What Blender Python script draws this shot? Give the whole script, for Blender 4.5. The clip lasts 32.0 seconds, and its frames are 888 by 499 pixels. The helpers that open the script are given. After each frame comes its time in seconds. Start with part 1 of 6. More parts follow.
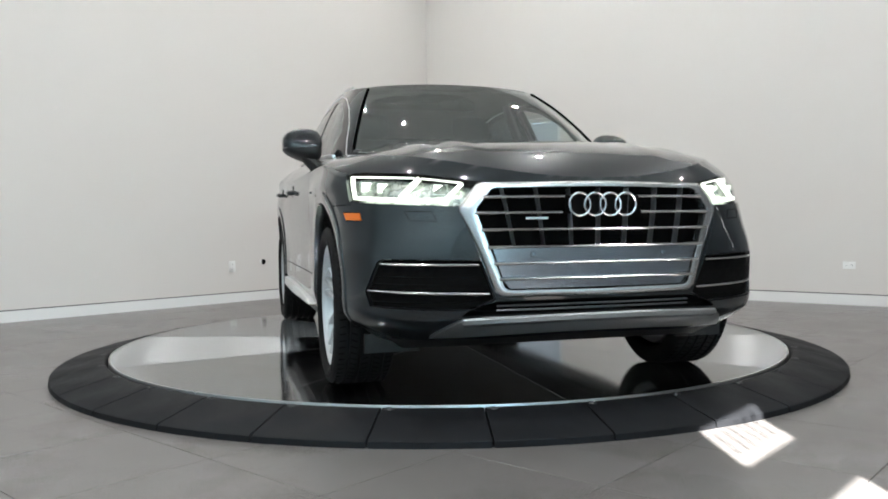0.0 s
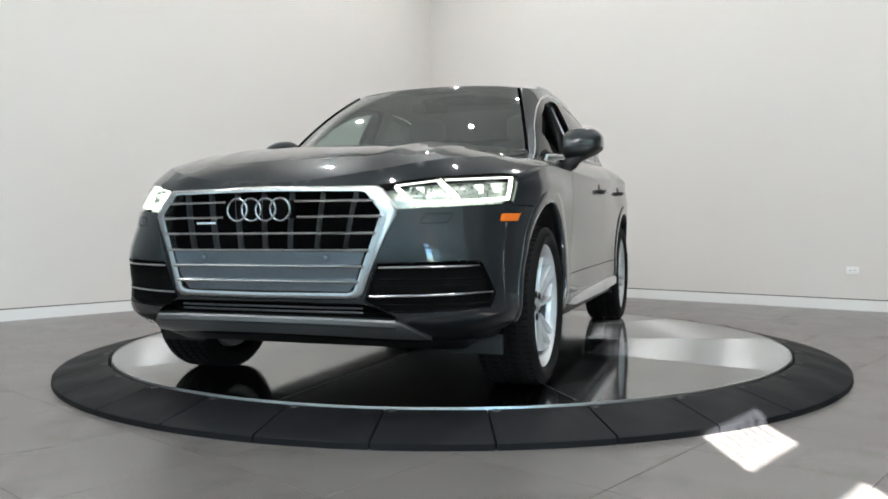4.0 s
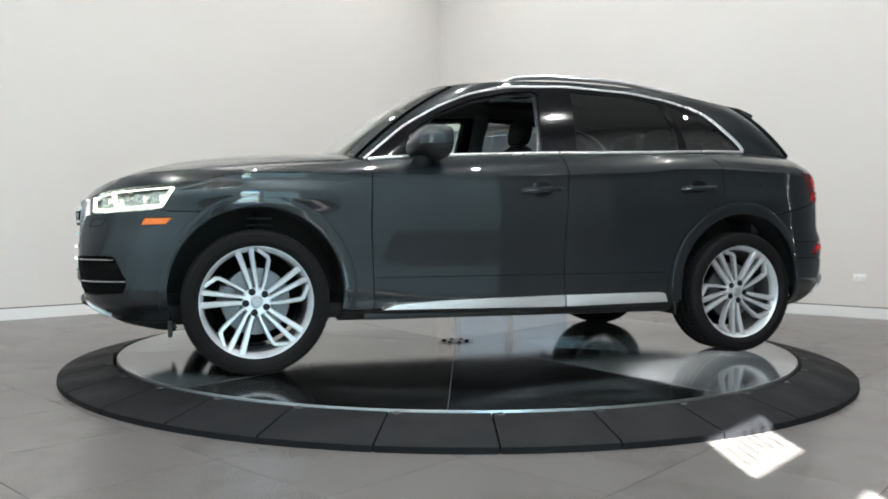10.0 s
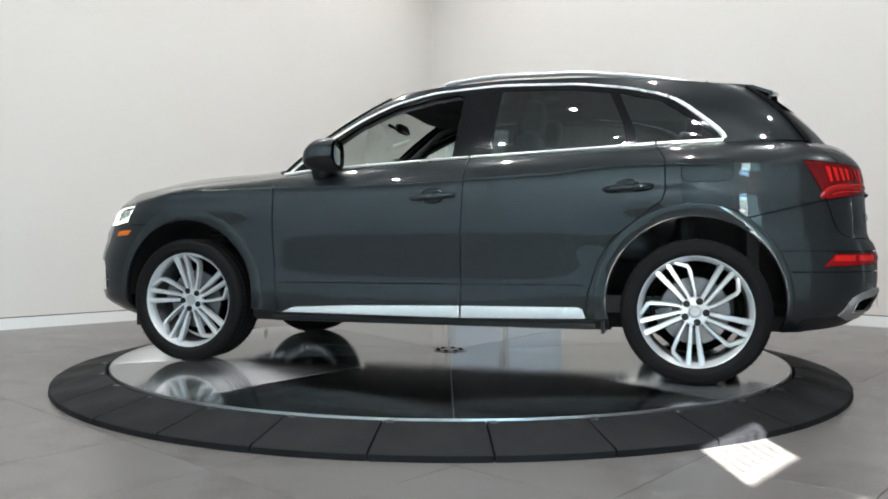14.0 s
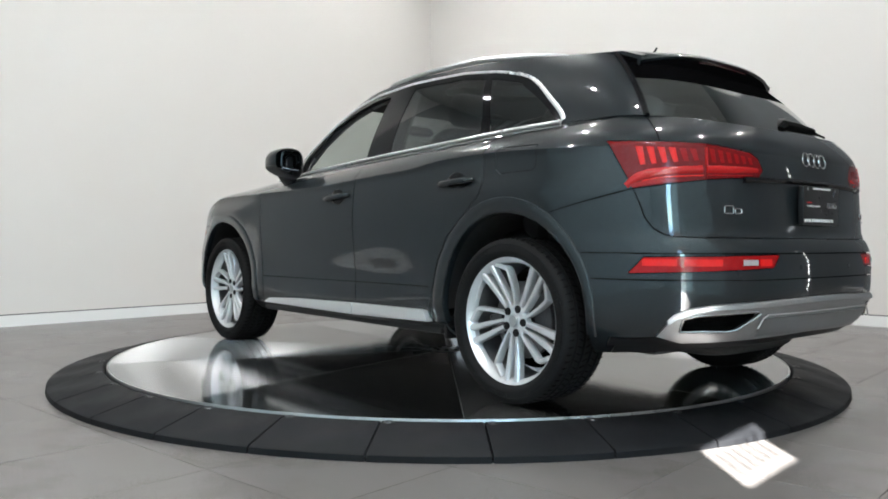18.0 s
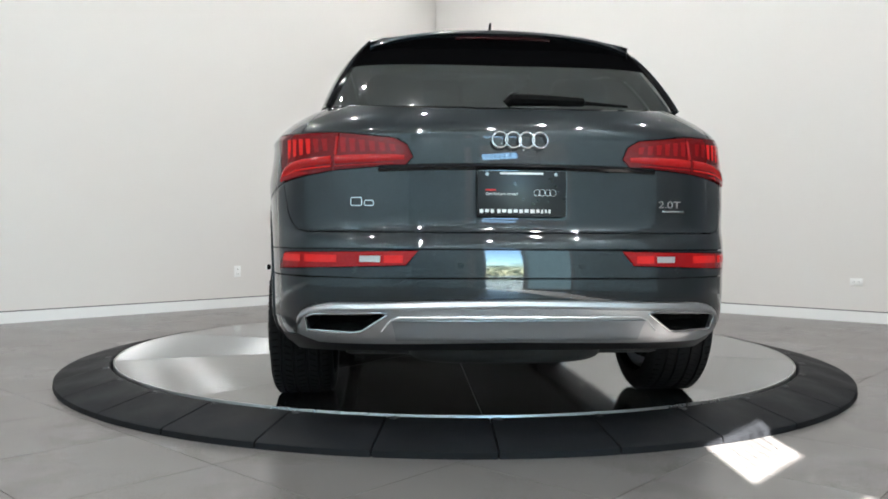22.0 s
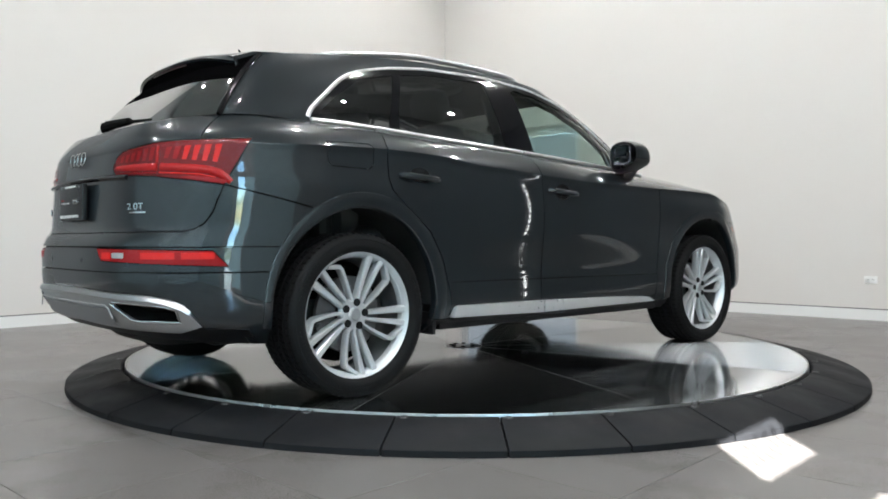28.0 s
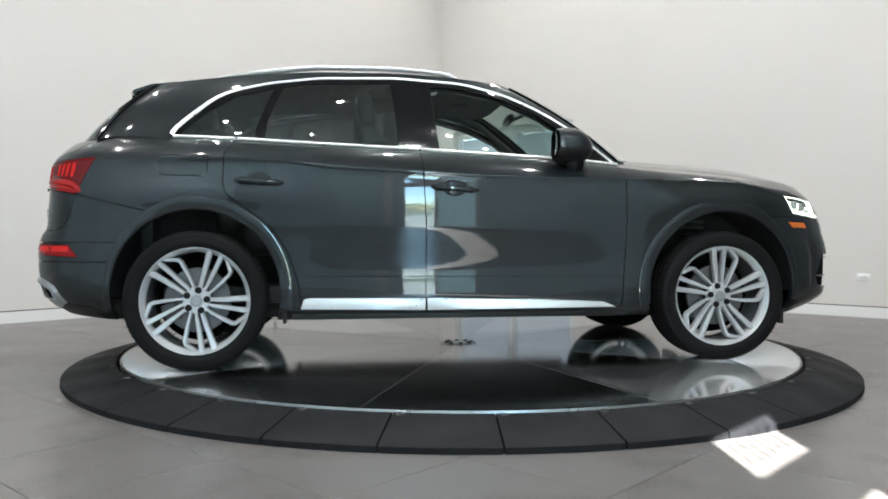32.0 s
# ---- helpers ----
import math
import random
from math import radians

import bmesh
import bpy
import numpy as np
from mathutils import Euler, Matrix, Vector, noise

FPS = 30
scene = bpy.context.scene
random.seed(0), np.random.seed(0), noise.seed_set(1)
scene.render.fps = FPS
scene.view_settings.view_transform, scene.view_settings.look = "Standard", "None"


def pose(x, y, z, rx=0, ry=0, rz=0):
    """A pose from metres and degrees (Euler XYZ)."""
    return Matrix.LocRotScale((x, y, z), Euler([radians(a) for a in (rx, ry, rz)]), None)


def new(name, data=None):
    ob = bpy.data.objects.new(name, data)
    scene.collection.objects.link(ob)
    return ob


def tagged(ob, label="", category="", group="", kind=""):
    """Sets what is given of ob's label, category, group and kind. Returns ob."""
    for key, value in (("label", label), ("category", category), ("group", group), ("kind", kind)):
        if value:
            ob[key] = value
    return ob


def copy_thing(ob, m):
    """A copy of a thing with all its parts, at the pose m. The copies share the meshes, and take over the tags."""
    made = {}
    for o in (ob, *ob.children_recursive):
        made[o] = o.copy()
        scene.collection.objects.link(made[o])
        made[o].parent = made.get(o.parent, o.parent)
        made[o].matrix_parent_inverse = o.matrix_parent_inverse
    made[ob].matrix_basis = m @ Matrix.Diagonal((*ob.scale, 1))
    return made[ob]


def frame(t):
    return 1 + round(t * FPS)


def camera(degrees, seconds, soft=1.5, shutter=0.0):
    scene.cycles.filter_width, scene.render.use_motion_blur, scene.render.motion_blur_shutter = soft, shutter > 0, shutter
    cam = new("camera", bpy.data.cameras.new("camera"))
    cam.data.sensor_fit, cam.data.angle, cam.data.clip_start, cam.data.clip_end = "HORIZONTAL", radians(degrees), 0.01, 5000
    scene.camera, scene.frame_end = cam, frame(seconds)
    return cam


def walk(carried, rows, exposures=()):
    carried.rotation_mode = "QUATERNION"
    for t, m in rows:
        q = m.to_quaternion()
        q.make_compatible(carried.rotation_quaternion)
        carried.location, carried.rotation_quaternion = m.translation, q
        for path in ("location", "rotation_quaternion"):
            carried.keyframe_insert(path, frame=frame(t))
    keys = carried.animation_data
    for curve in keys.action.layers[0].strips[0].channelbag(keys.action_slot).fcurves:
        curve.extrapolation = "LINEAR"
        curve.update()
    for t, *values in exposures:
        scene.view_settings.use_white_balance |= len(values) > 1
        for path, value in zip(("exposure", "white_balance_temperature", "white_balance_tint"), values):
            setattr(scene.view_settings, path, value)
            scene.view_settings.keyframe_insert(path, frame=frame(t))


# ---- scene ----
# camera path: seconds, place, tilt, heading, lean
cam = camera(58.47, 32.0, soft=1.8)
STEPS = [
    (0, 0.010, -5.124, 0.782, 88.55, 0.30, -0.78),
    (0.5, 0.006, -5.123, 0.786, 88.47, 0.37, -0.66),
    (1, 0.004, -5.126, 0.787, 88.48, 0.44, -0.55),
    (1.5, 0.004, -5.130, 0.783, 88.60, 0.53, -0.48),
    (2, 0.004, -5.132, 0.783, 88.60, 0.58, -0.43),
    (2.5, 0.003, -5.131, 0.783, 88.57, 0.54, -0.36),
    (3, 0.001, -5.128, 0.783, 88.57, 0.48, -0.31),
    (3.5, 0.003, -5.126, 0.783, 88.68, 0.47, -0.34),
    (5.5, 0.002, -5.117, 0.786, 88.60, 0.56, -0.05),
    (6, 0.000, -5.119, 0.785, 88.61, 0.63, 0.09),
    (6.5, -0.003, -5.122, 0.786, 88.67, 0.67, 0.26),
    (7, -0.003, -5.123, 0.785, 88.79, 0.70, 0.27),
    (7.5, 0.001, -5.122, 0.778, 88.96, 0.75, 0.08),
    (8, 0.002, -5.124, 0.778, 88.93, 0.81, 0.01),
    (8.5, 0.004, -5.124, 0.777, 88.84, 0.89, -0.03),
    (9, 0.006, -5.119, 0.776, 88.76, 0.93, -0.04),
    (9.5, 0.003, -5.124, 0.778, 88.80, 0.89, 0.11),
    (10, 0.001, -5.123, 0.780, 88.93, 0.86, 0.24),
    (10.5, 0.000, -5.121, 0.779, 89.10, 0.82, 0.22),
    (11, -0.004, -5.120, 0.781, 89.11, 0.73, 0.27),
    (11.5, -0.004, -5.119, 0.783, 89.03, 0.62, 0.19),
    (12, -0.008, -5.117, 0.778, 89.04, 0.42, 0.09),
    (12.5, -0.005, -5.118, 0.775, 89.19, 0.43, 0.06),
    (13, -0.001, -5.122, 0.777, 89.34, 0.50, 0.08),
    (13.5, -0.000, -5.122, 0.775, 89.52, 0.46, 0.12),
    (14, 0.002, -5.122, 0.776, 89.59, 0.43, 0.11),
    (14.5, -0.007, -5.116, 0.775, 89.60, 0.21, 0.07),
    (16.5, -0.002, -5.116, 0.779, 89.53, 0.17, 0.20),
    (17, -0.016, -5.108, 0.774, 89.65, -0.07, 0.35),
    (17.5, -0.014, -5.109, 0.780, 89.56, -0.01, 0.33),
    (18, -0.001, -5.112, 0.787, 89.39, 0.29, 0.28),
    (18.5, 0.007, -5.113, 0.789, 89.30, 0.46, 0.21),
    (19, 0.002, -5.108, 0.794, 89.22, 0.42, 0.27),
    (19.5, -0.017, -5.097, 0.793, 89.29, 0.12, 0.45),
    (20, -0.026, -5.093, 0.786, 89.51, -0.03, 0.43),
    (20.5, -0.008, -5.106, 0.781, 89.66, 0.32, 0.29),
    (21, -0.001, -5.115, 0.780, 89.61, 0.48, 0.16),
    (21.5, -0.004, -5.115, 0.782, 89.36, 0.53, 0.21),
    (22, -0.007, -5.117, 0.784, 89.17, 0.60, 0.31),
    (22.5, -0.009, -5.118, 0.786, 89.08, 0.66, 0.41),
    (23, -0.008, -5.118, 0.787, 89.04, 0.74, 0.49),
    (23.5, -0.008, -5.118, 0.786, 89.07, 0.79, 0.53),
    (24, -0.006, -5.119, 0.786, 89.06, 0.85, 0.49),
    (24.5, -0.007, -5.119, 0.790, 88.92, 0.95, 0.41),
    (25, -0.005, -5.120, 0.789, 88.84, 1.11, 0.30),
    (25.5, -0.001, -5.123, 0.782, 89.02, 1.30, 0.11),
    (27.5, 0.002, -5.116, 0.774, 89.44, 1.42, -0.01),
    (28, 0.007, -5.109, 0.769, 89.34, 1.46, -0.14),
    (28.5, 0.005, -5.104, 0.769, 89.21, 1.41, -0.10),
    (29, 0.002, -5.106, 0.770, 89.22, 1.37, 0.02),
    (29.5, 0.000, -5.109, 0.771, 89.31, 1.37, 0.05),
    (30, 0.002, -5.109, 0.771, 89.39, 1.38, 0.05),
    (30.5, 0.002, -5.113, 0.773, 89.37, 1.37, 0.00),
    (31, 0.002, -5.117, 0.774, 89.30, 1.32, -0.06),
    (31.5, 0.001, -5.118, 0.776, 89.16, 1.23, -0.11),
    (32, -0.001, -5.118, 0.774, 89.06, 1.04, -0.01),
]
walk(cam, [(t, pose(x, y, z, rx, 0, rz) @ pose(0, 0, 0, 0, 0, lean)) for t, x, y, z, rx, rz, lean in STEPS],
     exposures=[(0, 3.97), (3.5, 4.01), (6, 4.09), (9, 4.10), (11, 4.07), (14, 4.07), (17, 4.13), (25, 4.14), (28, 4.15), (30, 4.11), (32, 4.07)])

# ---- world, sun and lamps ----
AZ = 48.7                                   # heading of the side wall
DIR1 = Vector((math.cos(radians(AZ)), math.sin(radians(AZ)), 0))      # along the first wall, towards the corner
DIR2 = Vector((math.sin(radians(AZ)), -math.cos(radians(AZ)), 0))     # along the second wall, away from the corner
ROOM = pose(0, 0, 0, 0, 0, AZ)              # room axes: x along DIR1, y = -DIR2
W_FAR, W_SIDE, W_GLASS, W_BACK = 4.448, 4.251, -5.2, -7.2   # walls at x=W_FAR, y=W_SIDE, y=W_GLASS, x=W_BACK in room axes
CEIL = 5.1
SUN_EL, SUN_AZ = 30.1, 91.0                 # the light travels towards SUN_AZ

world = bpy.data.worlds.new("world")
scene.world = world
world.use_nodes = True
wn = world.node_tree.nodes
sky = wn.new("ShaderNodeTexSky")
sky.sky_type, sky.sun_disc = "NISHITA", False
sky.dust_density, sky.ozone_density = 0.1, 4.0
sky.sun_elevation, sky.sun_rotation = radians(SUN_EL), radians(90 - (SUN_AZ + 180))
wn["Background"].inputs["Strength"].default_value = 0.15
world.node_tree.links.new(sky.outputs[0], wn["Background"].inputs["Color"])

sun_data = bpy.data.lights.new("sun", "SUN")
sun_data.energy, sun_data.angle, sun_data.color = 5.0, radians(0.4), (1, 0.98, 0.95)
sun_ob = new("sun", sun_data)
_el, _az = radians(SUN_EL), radians(SUN_AZ)
_dir = Vector((math.cos(_el) * math.cos(_az), math.cos(_el) * math.sin(_az), -math.sin(_el)))
sun_ob.matrix_world = Matrix.Translation((2, -20, 12)) @ _dir.to_track_quat("-Z", "Y").to_matrix().to_4x4()

# the last five are made up, added to brighten the unseen hall walls
DOWNLIGHTS = [(x, y) for x in (-5.0, -2.3, 0.4, 3.0) for y in (-3.9, -1.6, 0.65, 2.9)] + [(-6.5, -3.0), (-6.5, -0.6), (-6.0, -4.7), (-3.6, -4.7), (-2.2, -4.7)]


def lamp(name, x, y, z, watts, spread):
    d = bpy.data.lights.new(name, "SPOT")
    d.energy, d.spot_size, d.spot_blend, d.shadow_soft_size = watts, radians(spread), 0.75, 0.04
    d.color = (1.0, 0.992, 0.985)
    ob = new(name, d)
    ob.matrix_world = ROOM @ pose(x, y, z)
    return ob


for _x, _y in DOWNLIGHTS:
    lamp("downlight_beam", _x, _y, CEIL - 0.035, 6.75, 174)

# ---- materials ----


def mat(name, color, rough=0.5, metal=0.0, coat=0.0, bump=0.0, scale=40.0, vary=0.06, emit=None, power=0.0, trans=0.0, ior=1.45,
        rvary=0.08, stretch=None, spec=None, detail=4.0, big=1.3):
    """A principled material with colour and gloss that vary at two scales, and a fine relief."""
    m = bpy.data.materials.new(name)
    m.use_nodes = True
    nt = m.node_tree
    b = nt.nodes["Principled BSDF"]
    b.inputs["Base Color"].default_value = (*color, 1)
    b.inputs["Roughness"].default_value = rough
    b.inputs["Metallic"].default_value = metal
    b.inputs["Coat Weight"].default_value = coat
    b.inputs["Coat Roughness"].default_value = 0.03
    b.inputs["Transmission Weight"].default_value = trans
    b.inputs["IOR"].default_value = ior
    if spec is not None:
        b.inputs["Specular IOR Level"].default_value = spec
    if emit:
        b.inputs["Emission Color"].default_value = (*emit, 1)
        b.inputs["Emission Strength"].default_value = power
    if vary or bump or rvary:
        co = nt.nodes.new("ShaderNodeTexCoord")
        mp = nt.nodes.new("ShaderNodeMapping")
        mp.inputs["Scale"].default_value = stretch or (1, 1, 1)
        nt.links.new(co.outputs["Object"], mp.inputs[0])
        fine = nt.nodes.new("ShaderNodeTexNoise")
        fine.inputs["Scale"].default_value, fine.inputs["Detail"].default_value = scale, detail
        wide = nt.nodes.new("ShaderNodeTexNoise")
        wide.inputs["Scale"].default_value, wide.inputs["Detail"].default_value = big, 3.0
        nt.links.new(mp.outputs[0], fine.inputs["Vector"])
        nt.links.new(co.outputs["Object"], wide.inputs["Vector"])
        add = nt.nodes.new("ShaderNodeMath")
        add.operation = "ADD"
        nt.links.new(fine.outputs["Fac"], add.inputs[0])
        nt.links.new(wide.outputs["Fac"], add.inputs[1])
        if vary:
            rg = nt.nodes.new("ShaderNodeMapRange")
            rg.inputs["From Min"].default_value, rg.inputs["From Max"].default_value = 0.6, 1.4
            rg.inputs["To Min"].default_value, rg.inputs["To Max"].default_value = 1 - vary, 1 + vary
            nt.links.new(add.outputs[0], rg.inputs["Value"])
            mx = nt.nodes.new("ShaderNodeVectorMath")
            mx.operation = "SCALE"
            mx.inputs[0].default_value = color
            nt.links.new(rg.outputs[0], mx.inputs["Scale"])
            nt.links.new(mx.outputs[0], b.inputs["Base Color"])
        if rvary:
            rr = nt.nodes.new("ShaderNodeMapRange")
            rr.inputs["From Min"].default_value, rr.inputs["From Max"].default_value = 0.6, 1.4
            rr.inputs["To Min"].default_value, rr.inputs["To Max"].default_value = max(0.0, rough * (1 - rvary * 2)), min(1, rough * (1 + rvary * 2))
            nt.links.new(add.outputs[0], rr.inputs["Value"])
            nt.links.new(rr.outputs[0], b.inputs["Roughness"])
        if bump:
            bp = nt.nodes.new("ShaderNodeBump")
            bp.inputs["Strength"].default_value, bp.inputs["Distance"].default_value = bump, 0.002
            nt.links.new(fine.outputs["Fac"], bp.inputs["Height"])
            nt.links.new(bp.outputs[0], b.inputs["Normal"])
    return m


def glass(name, tint, clear, rough=0.0, face=0.07, dust=0.0):
    """Thin tinted glass: a clear sheet mixed with a mirror-like face by the angle's gloss."""
    m = bpy.data.materials.new(name)
    m.use_nodes = True
    nt = m.node_tree
    nt.nodes.remove(nt.nodes["Principled BSDF"])
    tr = nt.nodes.new("ShaderNodeBsdfTransparent")
    tr.inputs[0].default_value = (*[c * clear for c in tint], 1)
    gl = nt.nodes.new("ShaderNodeBsdfGlossy")
    gl.inputs["Roughness"].default_value = rough
    gl.inputs[0].default_value = (1, 1, 1, 1)
    lw = nt.nodes.new("ShaderNodeLayerWeight")
    pw = nt.nodes.new("ShaderNodeMath")
    pw.operation = "POWER"
    pw.inputs[1].default_value = 5.0
    nt.links.new(lw.outputs["Facing"], pw.inputs[0])
    fr = nt.nodes.new("ShaderNodeMapRange")
    fr.inputs["To Min"].default_value, fr.inputs["To Max"].default_value = face, 0.95
    nt.links.new(pw.outputs[0], fr.inputs["Value"])
    mx = nt.nodes.new("ShaderNodeMixShader")
    nt.links.new(fr.outputs[0], mx.inputs[0])
    nt.links.new(tr.outputs[0], mx.inputs[1])
    nt.links.new(gl.outputs[0], mx.inputs[2])
    out = mx.outputs[0]
    if dust:                                # a thin film of dust and wax
        df = nt.nodes.new("ShaderNodeBsdfDiffuse")
        df.inputs[0].default_value = (0.70, 0.78, 0.74, 1)
        dm = nt.nodes.new("ShaderNodeMixShader")
        co = nt.nodes.new("ShaderNodeTexCoord")
        nz = nt.nodes.new("ShaderNodeTexNoise")
        nz.inputs["Scale"].default_value = 3.0
        dr = nt.nodes.new("ShaderNodeMapRange")
        dr.inputs["To Min"].default_value, dr.inputs["To Max"].default_value = dust * 0.6, dust * 1.4
        nt.links.new(co.outputs["Object"], nz.inputs["Vector"])
        nt.links.new(nz.outputs["Fac"], dr.inputs["Value"])
        nt.links.new(dr.outputs[0], dm.inputs[0])
        nt.links.new(out, dm.inputs[1])
        nt.links.new(df.outputs[0], dm.inputs[2])
        out = dm.outputs[0]
    nt.links.new(out, nt.nodes["Material Output"].inputs[0])
    return m


M_WALL = mat("wall_paint", (0.690, 0.660, 0.632), 0.6, bump=0.05, scale=180, vary=0.012, big=0.6)
M_BASE = mat("baseboard_paint", (0.80, 0.80, 0.79), 0.45, vary=0.01)
M_HALL = mat("hall_wall_paint", (0.52, 0.68, 0.74), 0.6, bump=0.05, scale=180, vary=0.03)
M_HALL2 = mat("pale_hall_paint", (0.58, 0.76, 0.84), 0.6, bump=0.05, scale=180, vary=0.03)
# dark and mid tones for unseen walls, chosen to darken the car's reflections
M_DARKTONE = mat("dark_reflected_tone", (0.13, 0.138, 0.145), 0.6, bump=0.05, scale=180, vary=0.03)
M_MIDTONE = mat("mid_reflected_tone", (0.24, 0.25, 0.255), 0.6, bump=0.05, scale=180, vary=0.03)
M_CEIL = mat("ceiling_paint", (0.39, 0.387, 0.380), 0.8, vary=0.015)
M_TILE = mat("floor_tile", (0.132, 0.123, 0.118), 0.30, bump=0.06, scale=260, vary=0.07, rvary=0.14)
M_GROUT = mat("tile_grout", (0.10, 0.097, 0.094), 0.85, vary=0.1)
M_RUBBER = mat("ramp_rubber", (0.0098, 0.0105, 0.0120), 0.60, bump=0.25, scale=420, vary=0.28, rvary=0.2, big=4.0, spec=0.16)
M_GAP = mat("dark_gap", (0.0035, 0.0035, 0.0035), 0.9, vary=0, spec=0.08)
M_PAINT = mat("grey_metallic_paint", (0.0094, 0.0131, 0.0158), 0.34, 0.12, spec=0.12, coat=1.0, vary=0.04, scale=900, bump=0.0, big=0.8, rvary=0)
M_PAINT.node_tree.nodes["Principled BSDF"].inputs["Coat IOR"].default_value = 1.62
M_BLACK = mat("black_plastic", (0.0075, 0.0075, 0.0085), 0.42, bump=0.1, scale=500, vary=0.08)
M_TYRE = mat("tyre_rubber", (0.0080, 0.0080, 0.0085), 0.72, bump=0.12, scale=160, vary=0.15, spec=0.16)
M_ALLOY = mat("alloy", (0.64, 0.655, 0.67), 0.32, 0.55, coat=0.5, vary=0.03, scale=300)


def ring_plate(name, color, rough):
    """Polished sheet with a brushed grain along the local x axis."""
    m = mat(name, color, rough, 1.0, bump=0.006, scale=14, stretch=(3, 160, 1), vary=0.06, rvary=0.16, big=2.2)
    nt = m.node_tree
    haze = nt.nodes.new("ShaderNodeBsdfAnisotropic")
    haze.inputs["Color"].default_value = (*color, 1)
    haze.inputs["Roughness"].default_value, haze.inputs["Anisotropy"].default_value = 0.42, 0.85
    tn = nt.nodes.new("ShaderNodeTangent")
    tn.direction_type, tn.uv_map = "UV_MAP", "grain"
    nt.links.new(tn.outputs[0], haze.inputs["Tangent"])
    mx = nt.nodes.new("ShaderNodeMixShader")
    mx.inputs[0].default_value = 0.30
    nt.links.new(nt.nodes["Principled BSDF"].outputs[0], mx.inputs[1])
    nt.links.new(haze.outputs[0], mx.inputs[2])
    nt.links.new(mx.outputs[0], nt.nodes["Material Output"].inputs[0])
    return m


M_PLATE = ring_plate("polished_plate", (0.50, 0.51, 0.52), 0.075)
M_PLATE2 = ring_plate("polished_plate_dark", (0.46, 0.47, 0.48), 0.085)
M_SEAM = mat("dull_seam", (0.22, 0.22, 0.22), 0.4, 0.8, vary=0.05)

# ---- mesh helpers ----


def mesh_ob(name, bm, material, smooth=True, angle=35):
    me = bpy.data.meshes.new(name)
    bm.normal_update()
    if smooth:
        lim = radians(angle)
        for f in bm.faces:
            f.smooth = True
        for e in bm.edges:
            e.smooth = not (len(e.link_faces) == 2 and e.calc_face_angle(0) > lim)
    bm.to_mesh(me)
    bm.free()
    for q in (material if isinstance(material, (list, tuple)) else [material]):
        me.materials.append(q)
    return new(name, me)


def part(name, bm, material, parent, label="", m=None, smooth=True, angle=35):
    ob = mesh_ob(name, bm, material, smooth, angle)
    ob.parent = parent
    if m is not None:
        ob.matrix_basis = m
    return tagged(ob, label)


def share(ob, parent=None, m=None):
    """Another object on the same mesh."""
    o = ob.copy()
    scene.collection.objects.link(o)
    o.parent = parent or ob.parent
    if m is not None:
        o.matrix_basis = m
    return o


def empty(name, label, category, group="", m=None):
    e = new(name)
    e.empty_display_size = 0.1
    if m is not None:
        e.matrix_basis = m
    return tagged(e, label, category, group)


def box(x0, x1, y0, y1, z0, z1, bevel=0.0, bm=None, seg=2):
    b = bmesh.new()
    vs = [b.verts.new((x, y, z)) for x in (x0, x1) for y in (y0, y1) for z in (z0, z1)]
    for q in ((0, 1, 3, 2), (4, 6, 7, 5), (0, 4, 5, 1), (2, 3, 7, 6), (0, 2, 6, 4), (1, 5, 7, 3)):
        b.faces.new([vs[i] for i in q])
    if bevel:
        bmesh.ops.bevel(b, geom=b.edges[:], offset=bevel, segments=seg, affect="EDGES", profile=0.6)
    if bm is None:
        return b
    return merge(bm, b)


def merge(bm, other, m=None):
    if m is not None:
        bmesh.ops.transform(other, matrix=m, verts=other.verts[:])
    me = bpy.data.meshes.new("t")
    other.to_mesh(me)
    other.free()
    bm.from_mesh(me)
    bpy.data.meshes.remove(me)
    return bm


def lathe(profile, n=48, axis="z", bm=None, a0=0.0, a1=360.0, close=False):
    """Turns (radius, height) pairs round an axis."""
    b = bm or bmesh.new()
    full = abs(a1 - a0) >= 359.9
    cols = []
    for i in range(n if full else n + 1):
        a = radians(a0 + (a1 - a0) * i / n)
        col = []
        for r, hh in profile:
            p = (r * math.cos(a), r * math.sin(a), hh)
            if axis == "y":
                p = (p[0], p[2], p[1])
            elif axis == "x":
                p = (p[2], p[0], p[1])
            col.append(b.verts.new(p))
        cols.append(col)
    m = len(profile)
    for i in range(len(cols) if full else len(cols) - 1):
        p, q = cols[i], cols[(i + 1) % len(cols)]
        for j in range(m if close else m - 1):
            k = (j + 1) % m
            b.faces.new((p[j], q[j], q[k], p[k]))
    bmesh.ops.remove_doubles(b, verts=b.verts[:], dist=1e-6)
    bmesh.ops.recalc_face_normals(b, faces=b.faces[:])
    return b


